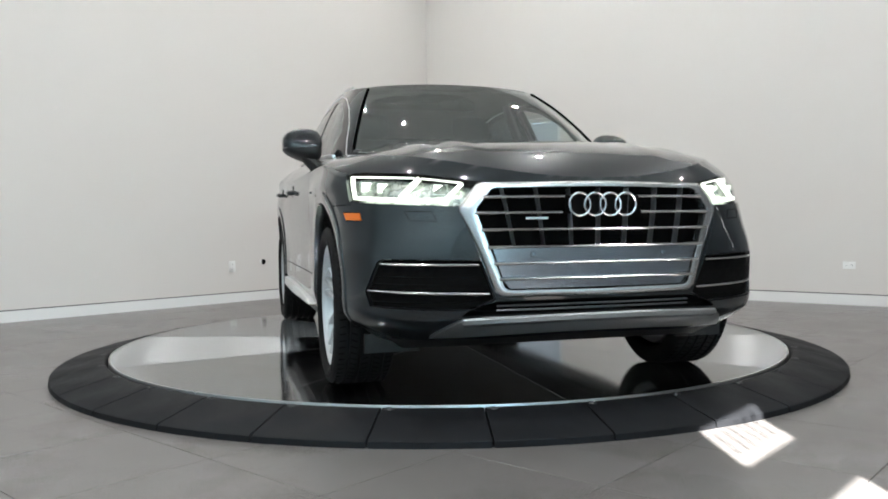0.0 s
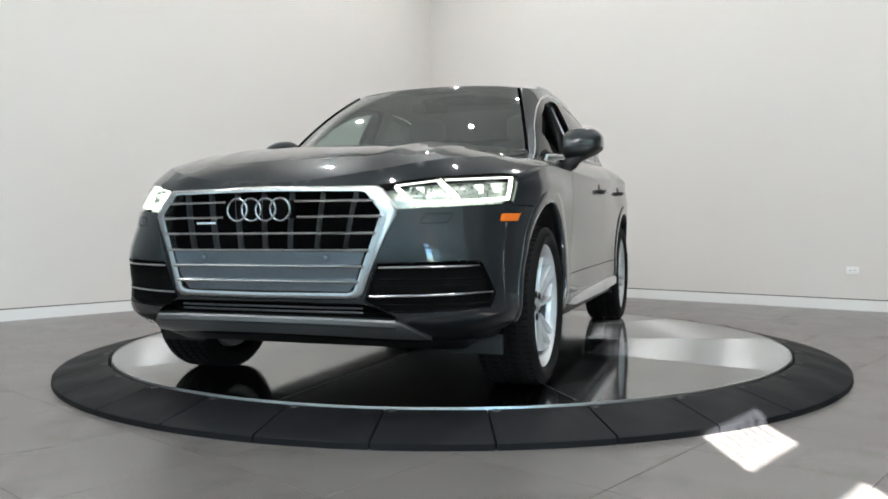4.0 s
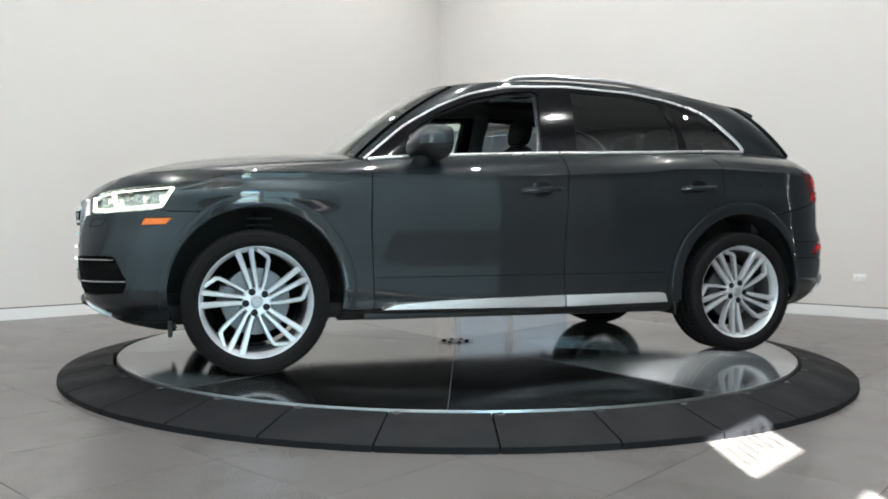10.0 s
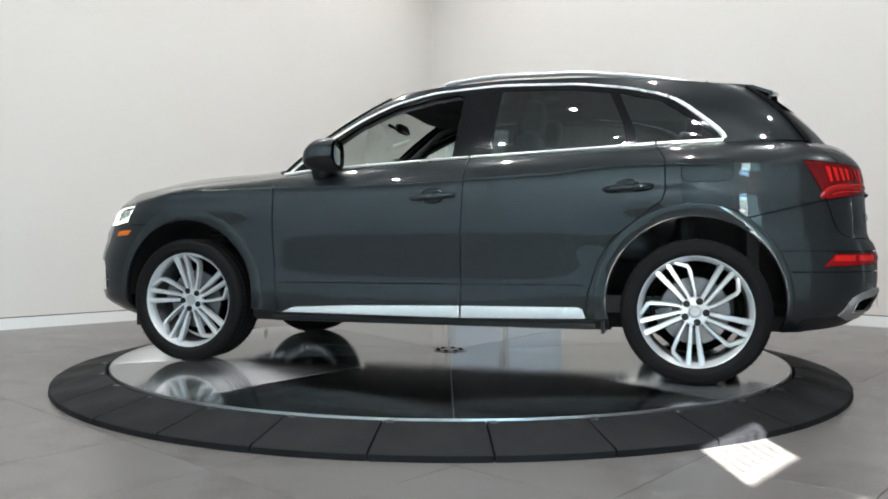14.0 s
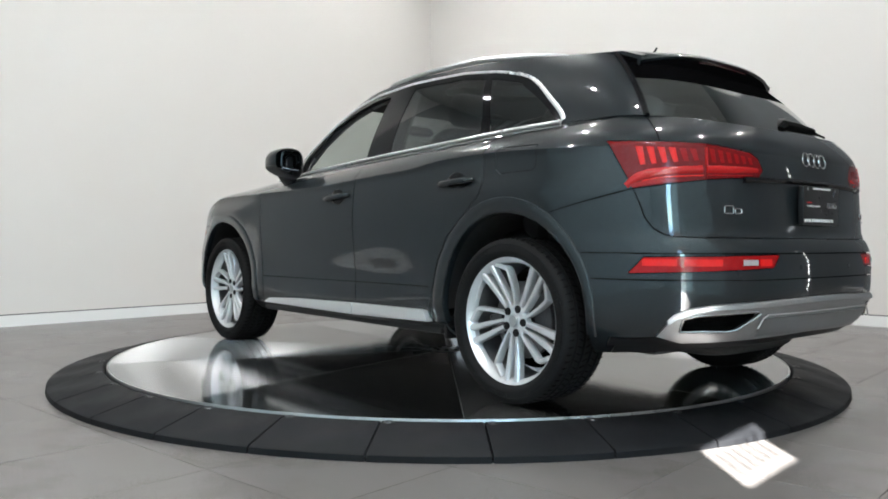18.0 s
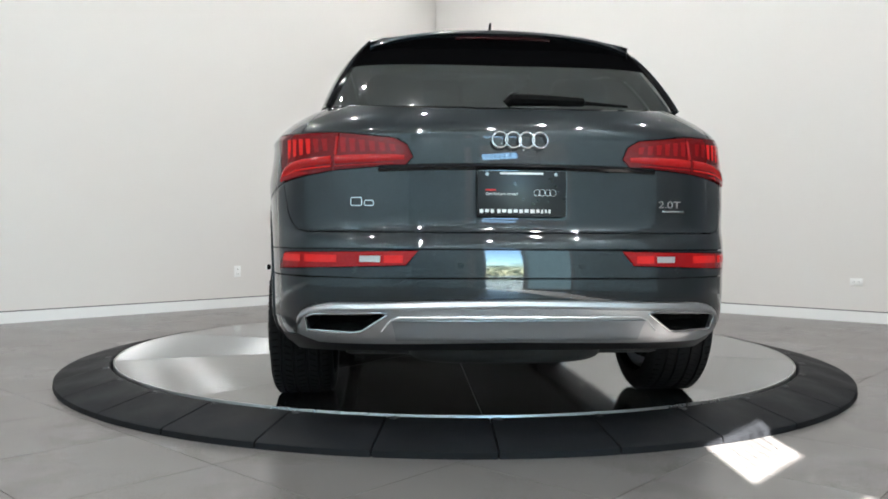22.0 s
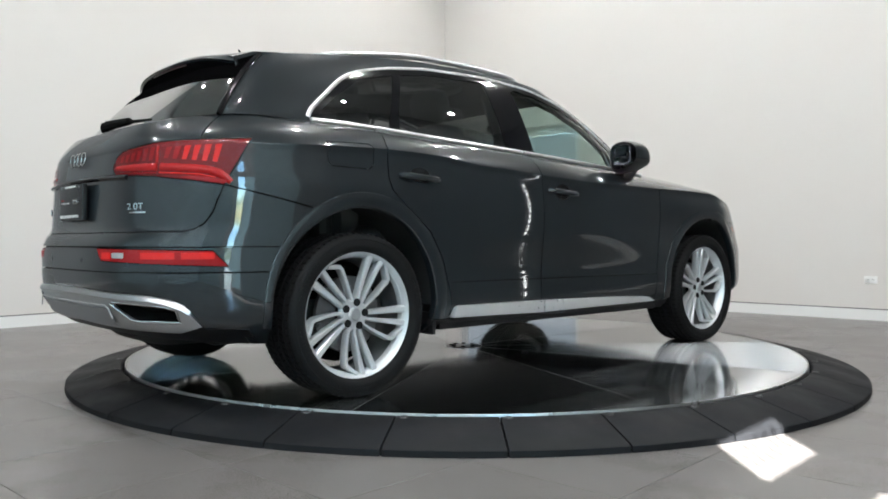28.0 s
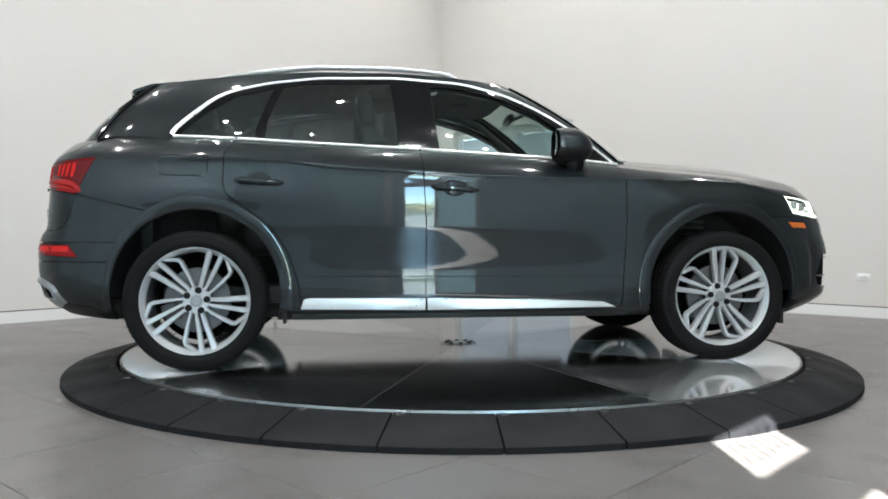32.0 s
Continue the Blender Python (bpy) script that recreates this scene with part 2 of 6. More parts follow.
def tube(points, radius, n=8, flat=1.0, closed=False, bm=None, up=(0, 0, 1)):
    """A bar swept along points; flat squeezes it along up."""
    b = bm or bmesh.new()
    pts = [Vector(p) for p in points]
    rings = []
    for i, p in enumerate(pts):
        a = pts[i - 1] if (i or closed) else p
        c = pts[(i + 1) % len(pts)] if (i + 1 < len(pts) or closed) else p
        d = (c - a).normalized()
        s = d.cross(Vector(up))
        if s.length < 1e-4:
            s = d.cross(Vector((1, 0, 0)))
        s.normalize()
        u = s.cross(d)
        r = radius[i] if isinstance(radius, (list, tuple)) else radius
        rings.append([b.verts.new(p + s * (r * math.cos(2 * math.pi * k / n)) + u * (r * flat * math.sin(2 * math.pi * k / n))) for k in range(n)])
    for i in range(len(rings) if closed else len(rings) - 1):
        p, q = rings[i], rings[(i + 1) % len(rings)]
        for k in range(n):
            b.faces.new((p[k], p[(k + 1) % n], q[(k + 1) % n], q[k]))
    if not closed:
        b.faces.new(rings[0][::-1])
        b.faces.new(rings[-1])
    bmesh.ops.recalc_face_normals(b, faces=b.faces[:])
    return b


def prism(poly, d0, d1, axis="y", bevel=0.0, seg=2):
    """A polygon given in two axes, drawn out along the third."""
    b = bmesh.new()
    area = sum(poly[i - 1][0] * poly[i][1] - poly[i][0] * poly[i - 1][1] for i in range(len(poly)))
    if area < 0:
        poly = poly[::-1]
    put = {"y": lambda u, v, d: (u, d, v), "x": lambda u, v, d: (d, u, v), "z": lambda u, v, d: (u, v, d)}[axis]
    lo = [b.verts.new(put(u, v, d0)) for u, v in poly]
    hi = [b.verts.new(put(u, v, d1)) for u, v in poly]
    n = len(poly)
    b.faces.new(lo[::-1])
    b.faces.new(hi)
    for i in range(n):
        b.faces.new((lo[i], lo[(i + 1) % n], hi[(i + 1) % n], hi[i]))
    bmesh.ops.recalc_face_normals(b, faces=b.faces[:])
    if bevel:
        bmesh.ops.bevel(b, geom=b.edges[:], offset=bevel, segments=seg, affect="EDGES", profile=0.6)
    return b


def sp(x, xs, ys):
    """A smooth curve through the given stations (monotone cubic)."""
    xs, ys = list(xs), list(ys)
    if xs[0] > xs[-1]:
        xs, ys = xs[::-1], ys[::-1]
    if x <= xs[0]:
        return ys[0]
    if x >= xs[-1]:
        return ys[-1]
    n = len(xs)
    i = max(k for k in range(n - 1) if xs[k] <= x)
    d = [(ys[k + 1] - ys[k]) / (xs[k + 1] - xs[k]) for k in range(n - 1)]

    def tan(k):
        if k == 0:
            return d[0]
        if k == n - 1:
            return d[-1]
        if d[k - 1] * d[k] <= 0:
            return 0.0
        return 2 * d[k - 1] * d[k] / (d[k - 1] + d[k])
    hh = xs[i + 1] - xs[i]
    t = (x - xs[i]) / hh
    return ((2 * t ** 3 - 3 * t * t + 1) * ys[i] + (t ** 3 - 2 * t * t + t) * hh * tan(i)
            + (-2 * t ** 3 + 3 * t * t) * ys[i + 1] + (t ** 3 - t * t) * hh * tan(i + 1))


# ---- the room ----


def room_part(name, bm, material, kind="structure", label="", category=""):
    ob = mesh_ob(name, bm, material, smooth=False)
    ob.matrix_basis = ROOM
    return tagged(ob, label, category, kind=kind)


TH = 0.2
DOOR_S0, DOOR_S1, DOOR_H = 0.25, 2.22, 2.22        # doorway in the far wall, from the corner
# far wall (x = W_FAR), with the doorway; room y falls from the corner
EAST_END, NORTH_END = -1.95, -1.75              # where the white paint gives way to unseen ends darkened for reflections
bm = box(W_FAR, W_FAR + TH, EAST_END, W_SIDE - DOOR_S1, 0, CEIL)
box(W_FAR, W_FAR + TH, W_SIDE - DOOR_S1, W_SIDE - DOOR_S0, DOOR_H, CEIL, bm=bm)
box(W_FAR, W_FAR + TH, W_SIDE - DOOR_S0, W_SIDE + TH, 0, CEIL, bm=bm)
room_part("wall_east", bm, M_WALL, label="smooth white painted showroom wall with a doorway", category="wall")
room_part("wall_north", box(NORTH_END, W_FAR, W_SIDE, W_SIDE + TH, 0, CEIL), M_WALL, label="smooth white painted showroom wall", category="wall")
room_part("wall_east_end", box(W_FAR, W_FAR + TH, W_GLASS - TH, EAST_END, 0, CEIL), M_DARKTONE, label="dark grey painted end of the wall", category="wall")
room_part("wall_north_end", box(W_BACK - TH, NORTH_END, W_SIDE, W_SIDE + TH, 0, CEIL), M_MIDTONE, label="mid grey painted end of the wall", category="wall")
room_part("wall_west", box(W_BACK - TH, W_BACK, W_GLASS, W_SIDE, 0, CEIL), M_HALL2, label="pale blue-grey painted wall behind the viewer", category="wall")
# glazed front wall (y = W_GLASS) with a narrow glass door and a transom above it
GX0, GX1 = -4.372, -3.890
DOOR_TOP, TR0, TR1 = 2.148, 2.395, 2.672
Y0, Y1 = W_GLASS - TH, W_GLASS
# past HALL_END the unseen wall darkens in two steps, for reflections only
HALL_END = -1.1
OX0, OX1, OZ = GX0 - 0.36, GX1 + 0.66, 3.1
bm = box(W_BACK - TH, OX0, Y0, Y1, 0, CEIL)
box(OX1, HALL_END, Y0, Y1, 0, CEIL, bm=bm)
box(OX0, OX1, Y0, Y1, OZ, CEIL, bm=bm)
room_part("wall_south", bm, M_HALL, label="blue-grey wall with a narrow glazed entrance", category="wall")
room_part("wall_south_middle", box(HALL_END, HALL_END + 1.3, Y0, Y1, 0, CEIL), M_MIDTONE, label="mid grey painted wall behind the viewer", category="wall")
room_part("wall_southeast", box(HALL_END + 1.3, W_FAR, Y0, Y1, 0, CEIL), M_DARKTONE, label="dark grey painted wall behind the viewer", category="wall")
ceiling = room_part("ceiling", box(W_BACK - TH, W_FAR + TH, W_GLASS - TH, W_SIDE + TH, CEIL, CEIL + 0.15), M_CEIL, label="pale matt ceiling with recessed downlights", category="ceiling")

# floor: grout bed and single tiles
TS, TX, TY = 0.597, -2.352, -0.372          # tile size and a joint crossing, in room axes
floor = room_part("floor", box(W_BACK - TH, W_FAR + TH, W_GLASS - TH, W_SIDE + TH, -0.12, -0.004), M_GROUT, label="large dark grey porcelain floor tiles", category="floor")


def baseboard():
    for name, bmx in (("baseboard", box(W_BACK, W_FAR, W_SIDE - 0.012, W_SIDE, 0.0, 0.102)),
                      ("baseboard", box(W_FAR - 0.012, W_FAR, W_GLASS, W_SIDE - DOOR_S1, 0.0, 0.102))):
        room_part(name, bmx, M_BASE, label="flush white baseboard under a thin shadow gap", category="baseboard")
    # no groove here: the gap's shade is a dark grey strip
    for bmx in (box(W_BACK, W_FAR, W_SIDE - 0.0025, W_SIDE + 0.01, 0.102, 0.112), box(W_FAR - 0.0025, W_FAR + 0.01, W_GLASS, W_SIDE - DOOR_S1, 0.102, 0.112)):
        room_part("trim", bmx, M_GAPSTRIP, label="thin grey shadow gap above the baseboard", category="trim")


M_GAPSTRIP = mat("shadow_gap", (0.10, 0.10, 0.10), 0.8, vary=0)
baseboard()

# ---- turntable ----
R_IN, R_OUT, Z_T = 2.029, 2.321, 0.090
TH0, RATE = -74.207, -8.661                 # heading of the car at the start, degrees a second


def ramp_ring():
    """Black rubber ramp of separate sloping segments round the disc."""
    ring = empty("turntable_ramp", "black rubber ramp ring of sloping segments bolted round the turntable", "ramp")
    n = 32
    prof = [(R_IN + 0.010, 0.0), (R_IN + 0.010, Z_T - 0.012), (R_IN + 0.018, Z_T - 0.004), (R_IN + 0.05, Z_T - 0.006), (R_OUT - 0.010, 0.030),
            (R_OUT - 0.002, 0.024), (R_OUT, 0.0)]
    gap = math.degrees(0.0042 / R_OUT)
    b = lathe(prof, 8, a0=gap, a1=360 / n - gap, close=True)
    bmesh.ops.holes_fill(b, edges=[e for e in b.edges if e.is_boundary], sides=0)
    first = part("segment", b, M_RUBBER, ring, m=pose(0, 0, 0, 0, 0, -97.25))
    bolt = lathe([(0.0, 0.0015), (0.009, 0.0015), (0.010, 0.005), (0.016, 0.0055), (0.020, 0.0), (0.020, -0.01)], 14)
    a = radians(0.9)
    head = part("bolt", bolt, M_BOLT, first, m=pose((R_IN + 0.035) * math.cos(a), (R_IN + 0.035) * math.sin(a), Z_T - 0.006))
    for i in range(1, n):
        s = share(first, ring, pose(0, 0, 0, 0, 0, -97.25 + i * 360 / n))
        share(head, s)
    part("under_ring", lathe([(R_IN + 0.01, 0.002), (R_IN + 0.01, 0.02), (R_OUT - 0.006, 0.012), (R_OUT - 0.006, 0.002)], 96, close=True), M_GAP, ring)
    return ring


def turntable():
    """Polished metal disc of ten sectors that carries the car."""
    disc = empty("turntable", "round turntable of polished brushed steel sectors carrying the car", "turntable")
    part("drum", lathe([(0.0, 0.0), (R_IN - 0.004, 0.0), (R_IN - 0.004, Z_T - 0.006), (0.0, Z_T - 0.006)], 128), M_GAP, disc)
    n = 10
    for i in range(n):
        g = math.degrees(0.0012 / R_IN)
        b = lathe([(0.12, Z_T - 0.006), (0.12, Z_T), (R_IN - 0.012, Z_T), (R_IN - 0.012, Z_T - 0.006)], 10, a0=-18 + g, a1=18 - g)
        uv = b.loops.layers.uv.new("grain")
        for f in b.faces:
            for lp in f.loops:
                lp[uv].uv = (lp.vert.co.x * 0.2 + 0.5, lp.vert.co.y * 0.2 + 0.5)
        part("sector", b, M_PLATE if i % 2 else M_PLATE2, disc, m=pose(0, 0, 0, 0, 0, 88 + 36 * i))
        part("seam", box(0.12, R_IN - 0.012, -0.0011, 0.0011, Z_T - 0.004, Z_T + 0.0006), M_SEAM, disc, m=pose(0, 0, 0, 0, 0, 106 + 36 * i), smooth=False)
    part("rim", lathe([(R_IN - 0.011, Z_T - 0.006), (R_IN - 0.011, Z_T + 0.001), (R_IN - 0.004, Z_T + 0.001), (R_IN - 0.002, Z_T - 0.003), (R_IN - 0.002, 0.01)], 160), M_RIM, disc, "thin bright metal edge band")
    part("hub", lathe([(0.0, Z_T + 0.003), (0.10, Z_T + 0.003), (0.119, Z_T), (0.119, Z_T - 0.006)], 40), M_ALLOY, disc, "bolted centre cap")
    for i in range(8):
        a = radians(45 * i)
        part("bolt", lathe([(0.0, 0.006), (0.012, 0.006), (0.015, 0.0)], 12), M_GAP, disc, m=pose(0.08 * math.cos(a), 0.08 * math.sin(a), Z_T + 0.003))
    return disc


M_BOLT = mat("dull_bolt", (0.07, 0.07, 0.072), 0.4, 0.7, vary=0.15)
M_RIM = mat("edge_band", (0.45, 0.45, 0.45), 0.3, 1.0, vary=0.1, scale=30)
ramp = ramp_ring()
disc = turntable()

# ---- the car: body surface ----
CAR_X, CAR_Y = -0.077, -0.012               # the car's middle, from the turntable's axis
AXLE, TRACK, HUB_Z = 1.4095, 0.808, 0.357
NF, NS, NR = 46, 96, 46
XA, PF, XB, PR = 1.46, 2.6, -1.30, 3.5       # where the nose and the tail begin to round, and how square they are


def pf(z):
    """How square the nose is at a height: the bumper is squarer than the lamps."""
    return sp(z, (0.2, 0.35, 0.58, 0.72, 0.82, 0.93), (3.3, 3.5, 3.3, 2.75, 2.45, 2.1))


def zc(x):
    """Height of the shoulder crease."""
    return sp(x, (2.2, 2.05, 1.9, 1.78, 1.667, 1.528, 1.31, 0.9, 0.4, 0.1, -0.2, -0.5, -0.72, -0.98, -1.285, -1.6, -2.0, -2.3),
              (0.80, 0.83, 0.885, 0.922, 0.952, 0.978, 0.990, 0.995, 1.0, 1.006, 1.020, 1.036, 1.047, 1.074, 1.082, 1.075, 1.062, 1.045))


def hood_z(x, y):
    c = sp(x, (2.27, 2.2, 2.1, 2.0, 1.87, 1.7, 1.5, 1.3, 1.1, 0.9, 0.7), (0.868, 0.912, 0.964, 1.007, 1.046, 1.08, 1.106, 1.124, 1.138, 1.150, 1.158))
    a = abs(y) / 0.8
    back = 2.2 - x
    fade = min(1, max(0, back / 0.45)) * min(1, max(0.12, (x - 0.95) / 0.55))
    ridge = 0.006 * max(0.0, 1 - abs(abs(y) - 0.37 - 0.10 * back) / 0.07) * fade      # edge of the raised middle
    ridge += 0.005 * max(0.0, 1 - abs(abs(y) - 0.52 - 0.13 * back) / 0.06) * fade     # second crease beside it
    return c - 0.073 * a ** 4 - 0.006 * a * a + ridge


def zt(x):
    """Height of the hood edge and of the belt line."""
    if x > 0.9:
        return hood_z(x, sp(x, (2.3, 2.2, 2.0, 1.6, 0.9), (0.0, 0.45, 0.70, 0.79, 0.8)))
    return sp(x, (0.9, 0.6, 0.2, -0.28, -0.83, -1.45, -1.8, -2.05, -2.2), (hood_z(0.9, 0.8), 1.098, 1.122, 1.146, 1.17, 1.20, 1.205, 1.185, 1.158))


def w_low(z, x):
    """Half width of the body's side."""
    w = sp(z, (0.22, 0.27, 0.33, 0.40, 0.44, 0.475, 0.52, 0.60, 0.68, 0.76, 0.85, 0.92, 1.0, 1.09), (0.80, 0.885, 0.925, 0.940, 0.940, 0.939, 0.939, 0.941, 0.944, 0.949, 0.952, 0.950, 0.944, 0.936))
    mid = max(0.0, 1 - (abs(x - 0.0) / 0.86) ** 5)
    q = min(1.0, max(0.0, (0.75 - z) / 0.27))
    w -= 0.013 * q * q * (3 - 2 * q) * min(1.0, max(0.0, (z - 0.33) / 0.06)) * mid                        # scallop along the foot of the doors
    w -= 0.008 * min(1.0, (x / 1.05) ** 2)                                         # the doors bow slightly in plan
    for ax, zz in ((AXLE, 0.885), (-AXLE, 0.905)):                                 # bulge over each wheel
        w += (0.017 if ax > 0 else 0.011) * math.exp(-((z - zz) / 0.055) ** 2) * math.exp(-((x - ax) / 0.43) ** 4)
    w -= 0.07 * min(1.0, max(0.0, (0.345 - z) / 0.12)) * min(1.0, max(0.0, (x - 1.62) / 0.2))      # the bumper's foot tucks under
    return w + 0.006 * math.exp(-((z - zc(x)) / 0.016) ** 2) * min(1.0, max(0.0, (1.75 - x) / 0.3)) * min(1.0, max(0.0, (x + 2.0) / 0.3))   # lip of the shoulder crease


def xf_low(z):
    return sp(z, (0.20, 0.25, 0.30, 0.36, 0.44, 0.55, 0.66, 0.76, 0.84, 0.90), (2.03, 2.11, 2.185, 2.245, 2.262, 2.278, 2.288, 2.292, 2.288, 2.27))


def xr_low(z):
    return sp(z, (0.24, 0.29, 0.35, 0.43, 0.52, 0.62, 0.675, 0.705, 0.735, 0.80, 0.88, 0.95, 1.03, 1.08),
              (-2.10, -2.20, -2.275, -2.32, -2.335, -2.333, -2.324, -2.305, -2.286, -2.280, -2.274, -2.270, -2.260, -2.247))


def w_belt(x):
    return sp(x, (2.2, 1.5, 0.8, 0.0, -0.8, -1.3, -1.6, -2.0, -2.2), (0.81, 0.812, 0.806, 0.812, 0.80, 0.768, 0.742, 0.72, 0.70))


def contour(i, xf, xa, p, xr, xb, pr, w):
    """Point i of a plan outline from the front middle round one side to the rear middle. w: half width by x."""
    if i < NF:
        a = PHI_F[i]
        x = xa + (xf - xa) * math.cos(a) ** (2 / p)
        return x, w(x) * math.sin(a) ** (2 / p)
    if i < NF + NS:
        x = xa + (xb - xa) * (i - NF) / NS
        return x, w(x)
    a = PHI_R[i - NF - NS]
    x = xb + (xr - xb) * math.sin(a) ** (2 / pr)
    return x, w(x) * max(0.0, math.cos(a)) ** (2 / pr)


def even(n, p, a, b, flip):
    """Angles that space points evenly on a superellipse."""
    t = np.linspace(0, math.pi / 2, 2001)
    px, py = a * np.cos(t) ** (2 / p), b * np.sin(t) ** (2 / p)
    s = np.concatenate([[0], np.cumsum(np.hypot(np.diff(px), np.diff(py)))])
    q = np.interp(np.linspace(0, s[-1], n + 1), s, t)
    if flip:
        q = math.pi / 2 - q[::-1]
        return list(q)
    return list(q[:-1])


PHI_F = even(NF, PF, 0.82, 0.94, False)
PHI_R = even(NR, PR, 0.93, 0.94, True)
NU = NF + NS + NR + 1
G_LOW = [0, 0.04, 0.085, 0.13, 0.175, 0.22, 0.265, 0.31, 0.355, 0.40, 0.445, 0.49, 0.535, 0.57, 0.60, 0.635, 0.68, 0.725, 0.77, 0.815, 0.86, 0.89, 0.92, 0.945, 0.965, 0.98, 0.992, 1.0]
G_UP = [0.02, 0.07, 0.18, 0.33, 0.5, 0.68, 0.85, 1.0]


def low_point(i, z):
    return (*contour(i, xf_low(z), XA, pf(z), xr_low(z), XB, PR, lambda x: w_low(z, x)), z)


def belt_point(i):
    x, y = contour(i, 2.245, XA, 2.25, -2.20, XB, PR + 0.3, w_belt)
    return x, y, (hood_z(x, y) if x > 0.95 else zt(x))


def lower_grid():
    rows = []
    for i in range(NU):
        x0, _, _ = low_point(i, 0.7)
        zb = sp(x0, (2.3, 1.9, 1.7, -1.7, -1.95, -2.4), (0.245, 0.205, 0.25, 0.25, 0.26, 0.30))
        c = zc(x0)
        col = [low_point(i, zb + g * (c - zb)) for g in G_LOW]
        a, b = Vector(col[-1]), Vector(belt_point(i))
        for g in G_UP:
            # rounded shoulder: keeps the side's direction first, then leans in
            bend = Vector((a.x, a.y, b.z)).lerp(a, 0.62)
            k = min(1.0, max(0.0, (1.6 - a.x) / 0.3)) * min(1.0, max(0.0, (a.x + 2.0) / 0.3))
            bend = bend.lerp(Vector((a.x + 0.30 * (b.x - a.x), a.y + 0.30 * (b.y - a.y), a.z + 0.62 * (b.z - a.z))), k)
            q = a.lerp(bend, g).lerp(bend.lerp(b, g), g)
            col.append(tuple(q))
        rows.append(col)
    return rows


# greenhouse: from the belt to the roof's edge
def roof_z(x, y):
    c = sp(x, (0.5, 0.36, 0.2, 0.05, -0.1, -0.445, -0.8, -1.14, -1.49, -1.8, -2.0), (1.52, 1.566, 1.598, 1.618, 1.632, 1.645, 1.64, 1.618, 1.578, 1.533, 1.50))
    return c - 0.05 * (abs(y) / 0.6) ** 2.4


def green_bottom(i):
    x, y = contour(i, 0.99, 0.40, 4.6, -2.105, -1.5, 4.4, w_belt)
    if i < NF:
        return x, y, max(zt(x), hood_z(x, y)) - 0.006
    return x, y, zt(x)


def green_top(i):
    x, y = contour(i, 0.345, -0.1, 4.0, -1.755, -1.35, 4.6, lambda q: sp(q, (0.4, 0.0, -0.6, -1.2, -1.6, -1.8), (0.575, 0.605, 0.615, 0.588, 0.548, 0.53)))
    return x, y, roof_z(x, y)


G_GR = [0, 0.05, 0.11, 0.18, 0.25, 0.33, 0.41, 0.49, 0.57, 0.65, 0.73, 0.80, 0.86, 0.91, 0.955, 1.0]


def green_grid():
    rows = []
    for i in range(NU):
        a, b = Vector(green_bottom(i)), Vector(green_top(i))
        out = Vector(((b - a).z * (a.x - b.x), (b - a).z * (a.y - b.y), (a.x - b.x) ** 2 + (a.y - b.y) ** 2))
        out.normalize()
        col = []
        for g in G_GR:
            col.append(tuple(a.lerp(b, g) + out * (0.032 if i < NF + NS else 0.032 - 0.018 * (i - NF - NS) / NR) * 4 * g * (1 - g)))
        rows.append(col)
    return rows


def grid_bm(rows, bm=None):
    b = bm or bmesh.new()
    vs = [[b.verts.new(p) for p in col] for col in rows]
    for i in range(len(vs) - 1):
        for j in range(len(vs[0]) - 1):
            b.faces.new((vs[i][j], vs[i + 1][j], vs[i + 1][j + 1], vs[i][j + 1]))
    return b


def cap_bm(fz, x0, x1, nx, ny, ymax, bm=None):
    """A crowned sheet over the half plan, its outer edge at ymax(x)."""
    rows = [[(x0 + (x1 - x0) * i / nx, ymax(x0 + (x1 - x0) * i / nx) * j / ny, fz(x0 + (x1 - x0) * i / nx, ymax(x0 + (x1 - x0) * i / nx) * j / ny)) for j in range(ny + 1)] for i in range(nx + 1)]
    return grid_bm(rows, bm)

# ---- cutting the surface into panels ----


def pj_front(p):
    return math.degrees(math.atan2(abs(p[1]), p[0] - 1.0)) * 0.0222, p[2]


def pj_rear(p):
    return math.degrees(math.atan2(abs(p[1]), -p[0] - 1.0)) * 0.0222, p[2]


def pj_side(p):
    return p[0], p[2]


def pj_face(p):
    return abs(p[1]), p[2]


def ang(poly):
    """Angles round the nose or tail to metres along the skin."""
    return [(a * 0.0222, z) for a, z in poly]


def inside(poly, u, v):
    hit = False
    for k in range(len(poly)):
        (x0, y0), (x1, y1) = poly[k - 1], poly[k]
        if (y0 > v) != (y1 > v) and u < (x1 - x0) * (v - y0) / (y1 - y0) + x0:
            hit = not hit
    return hit


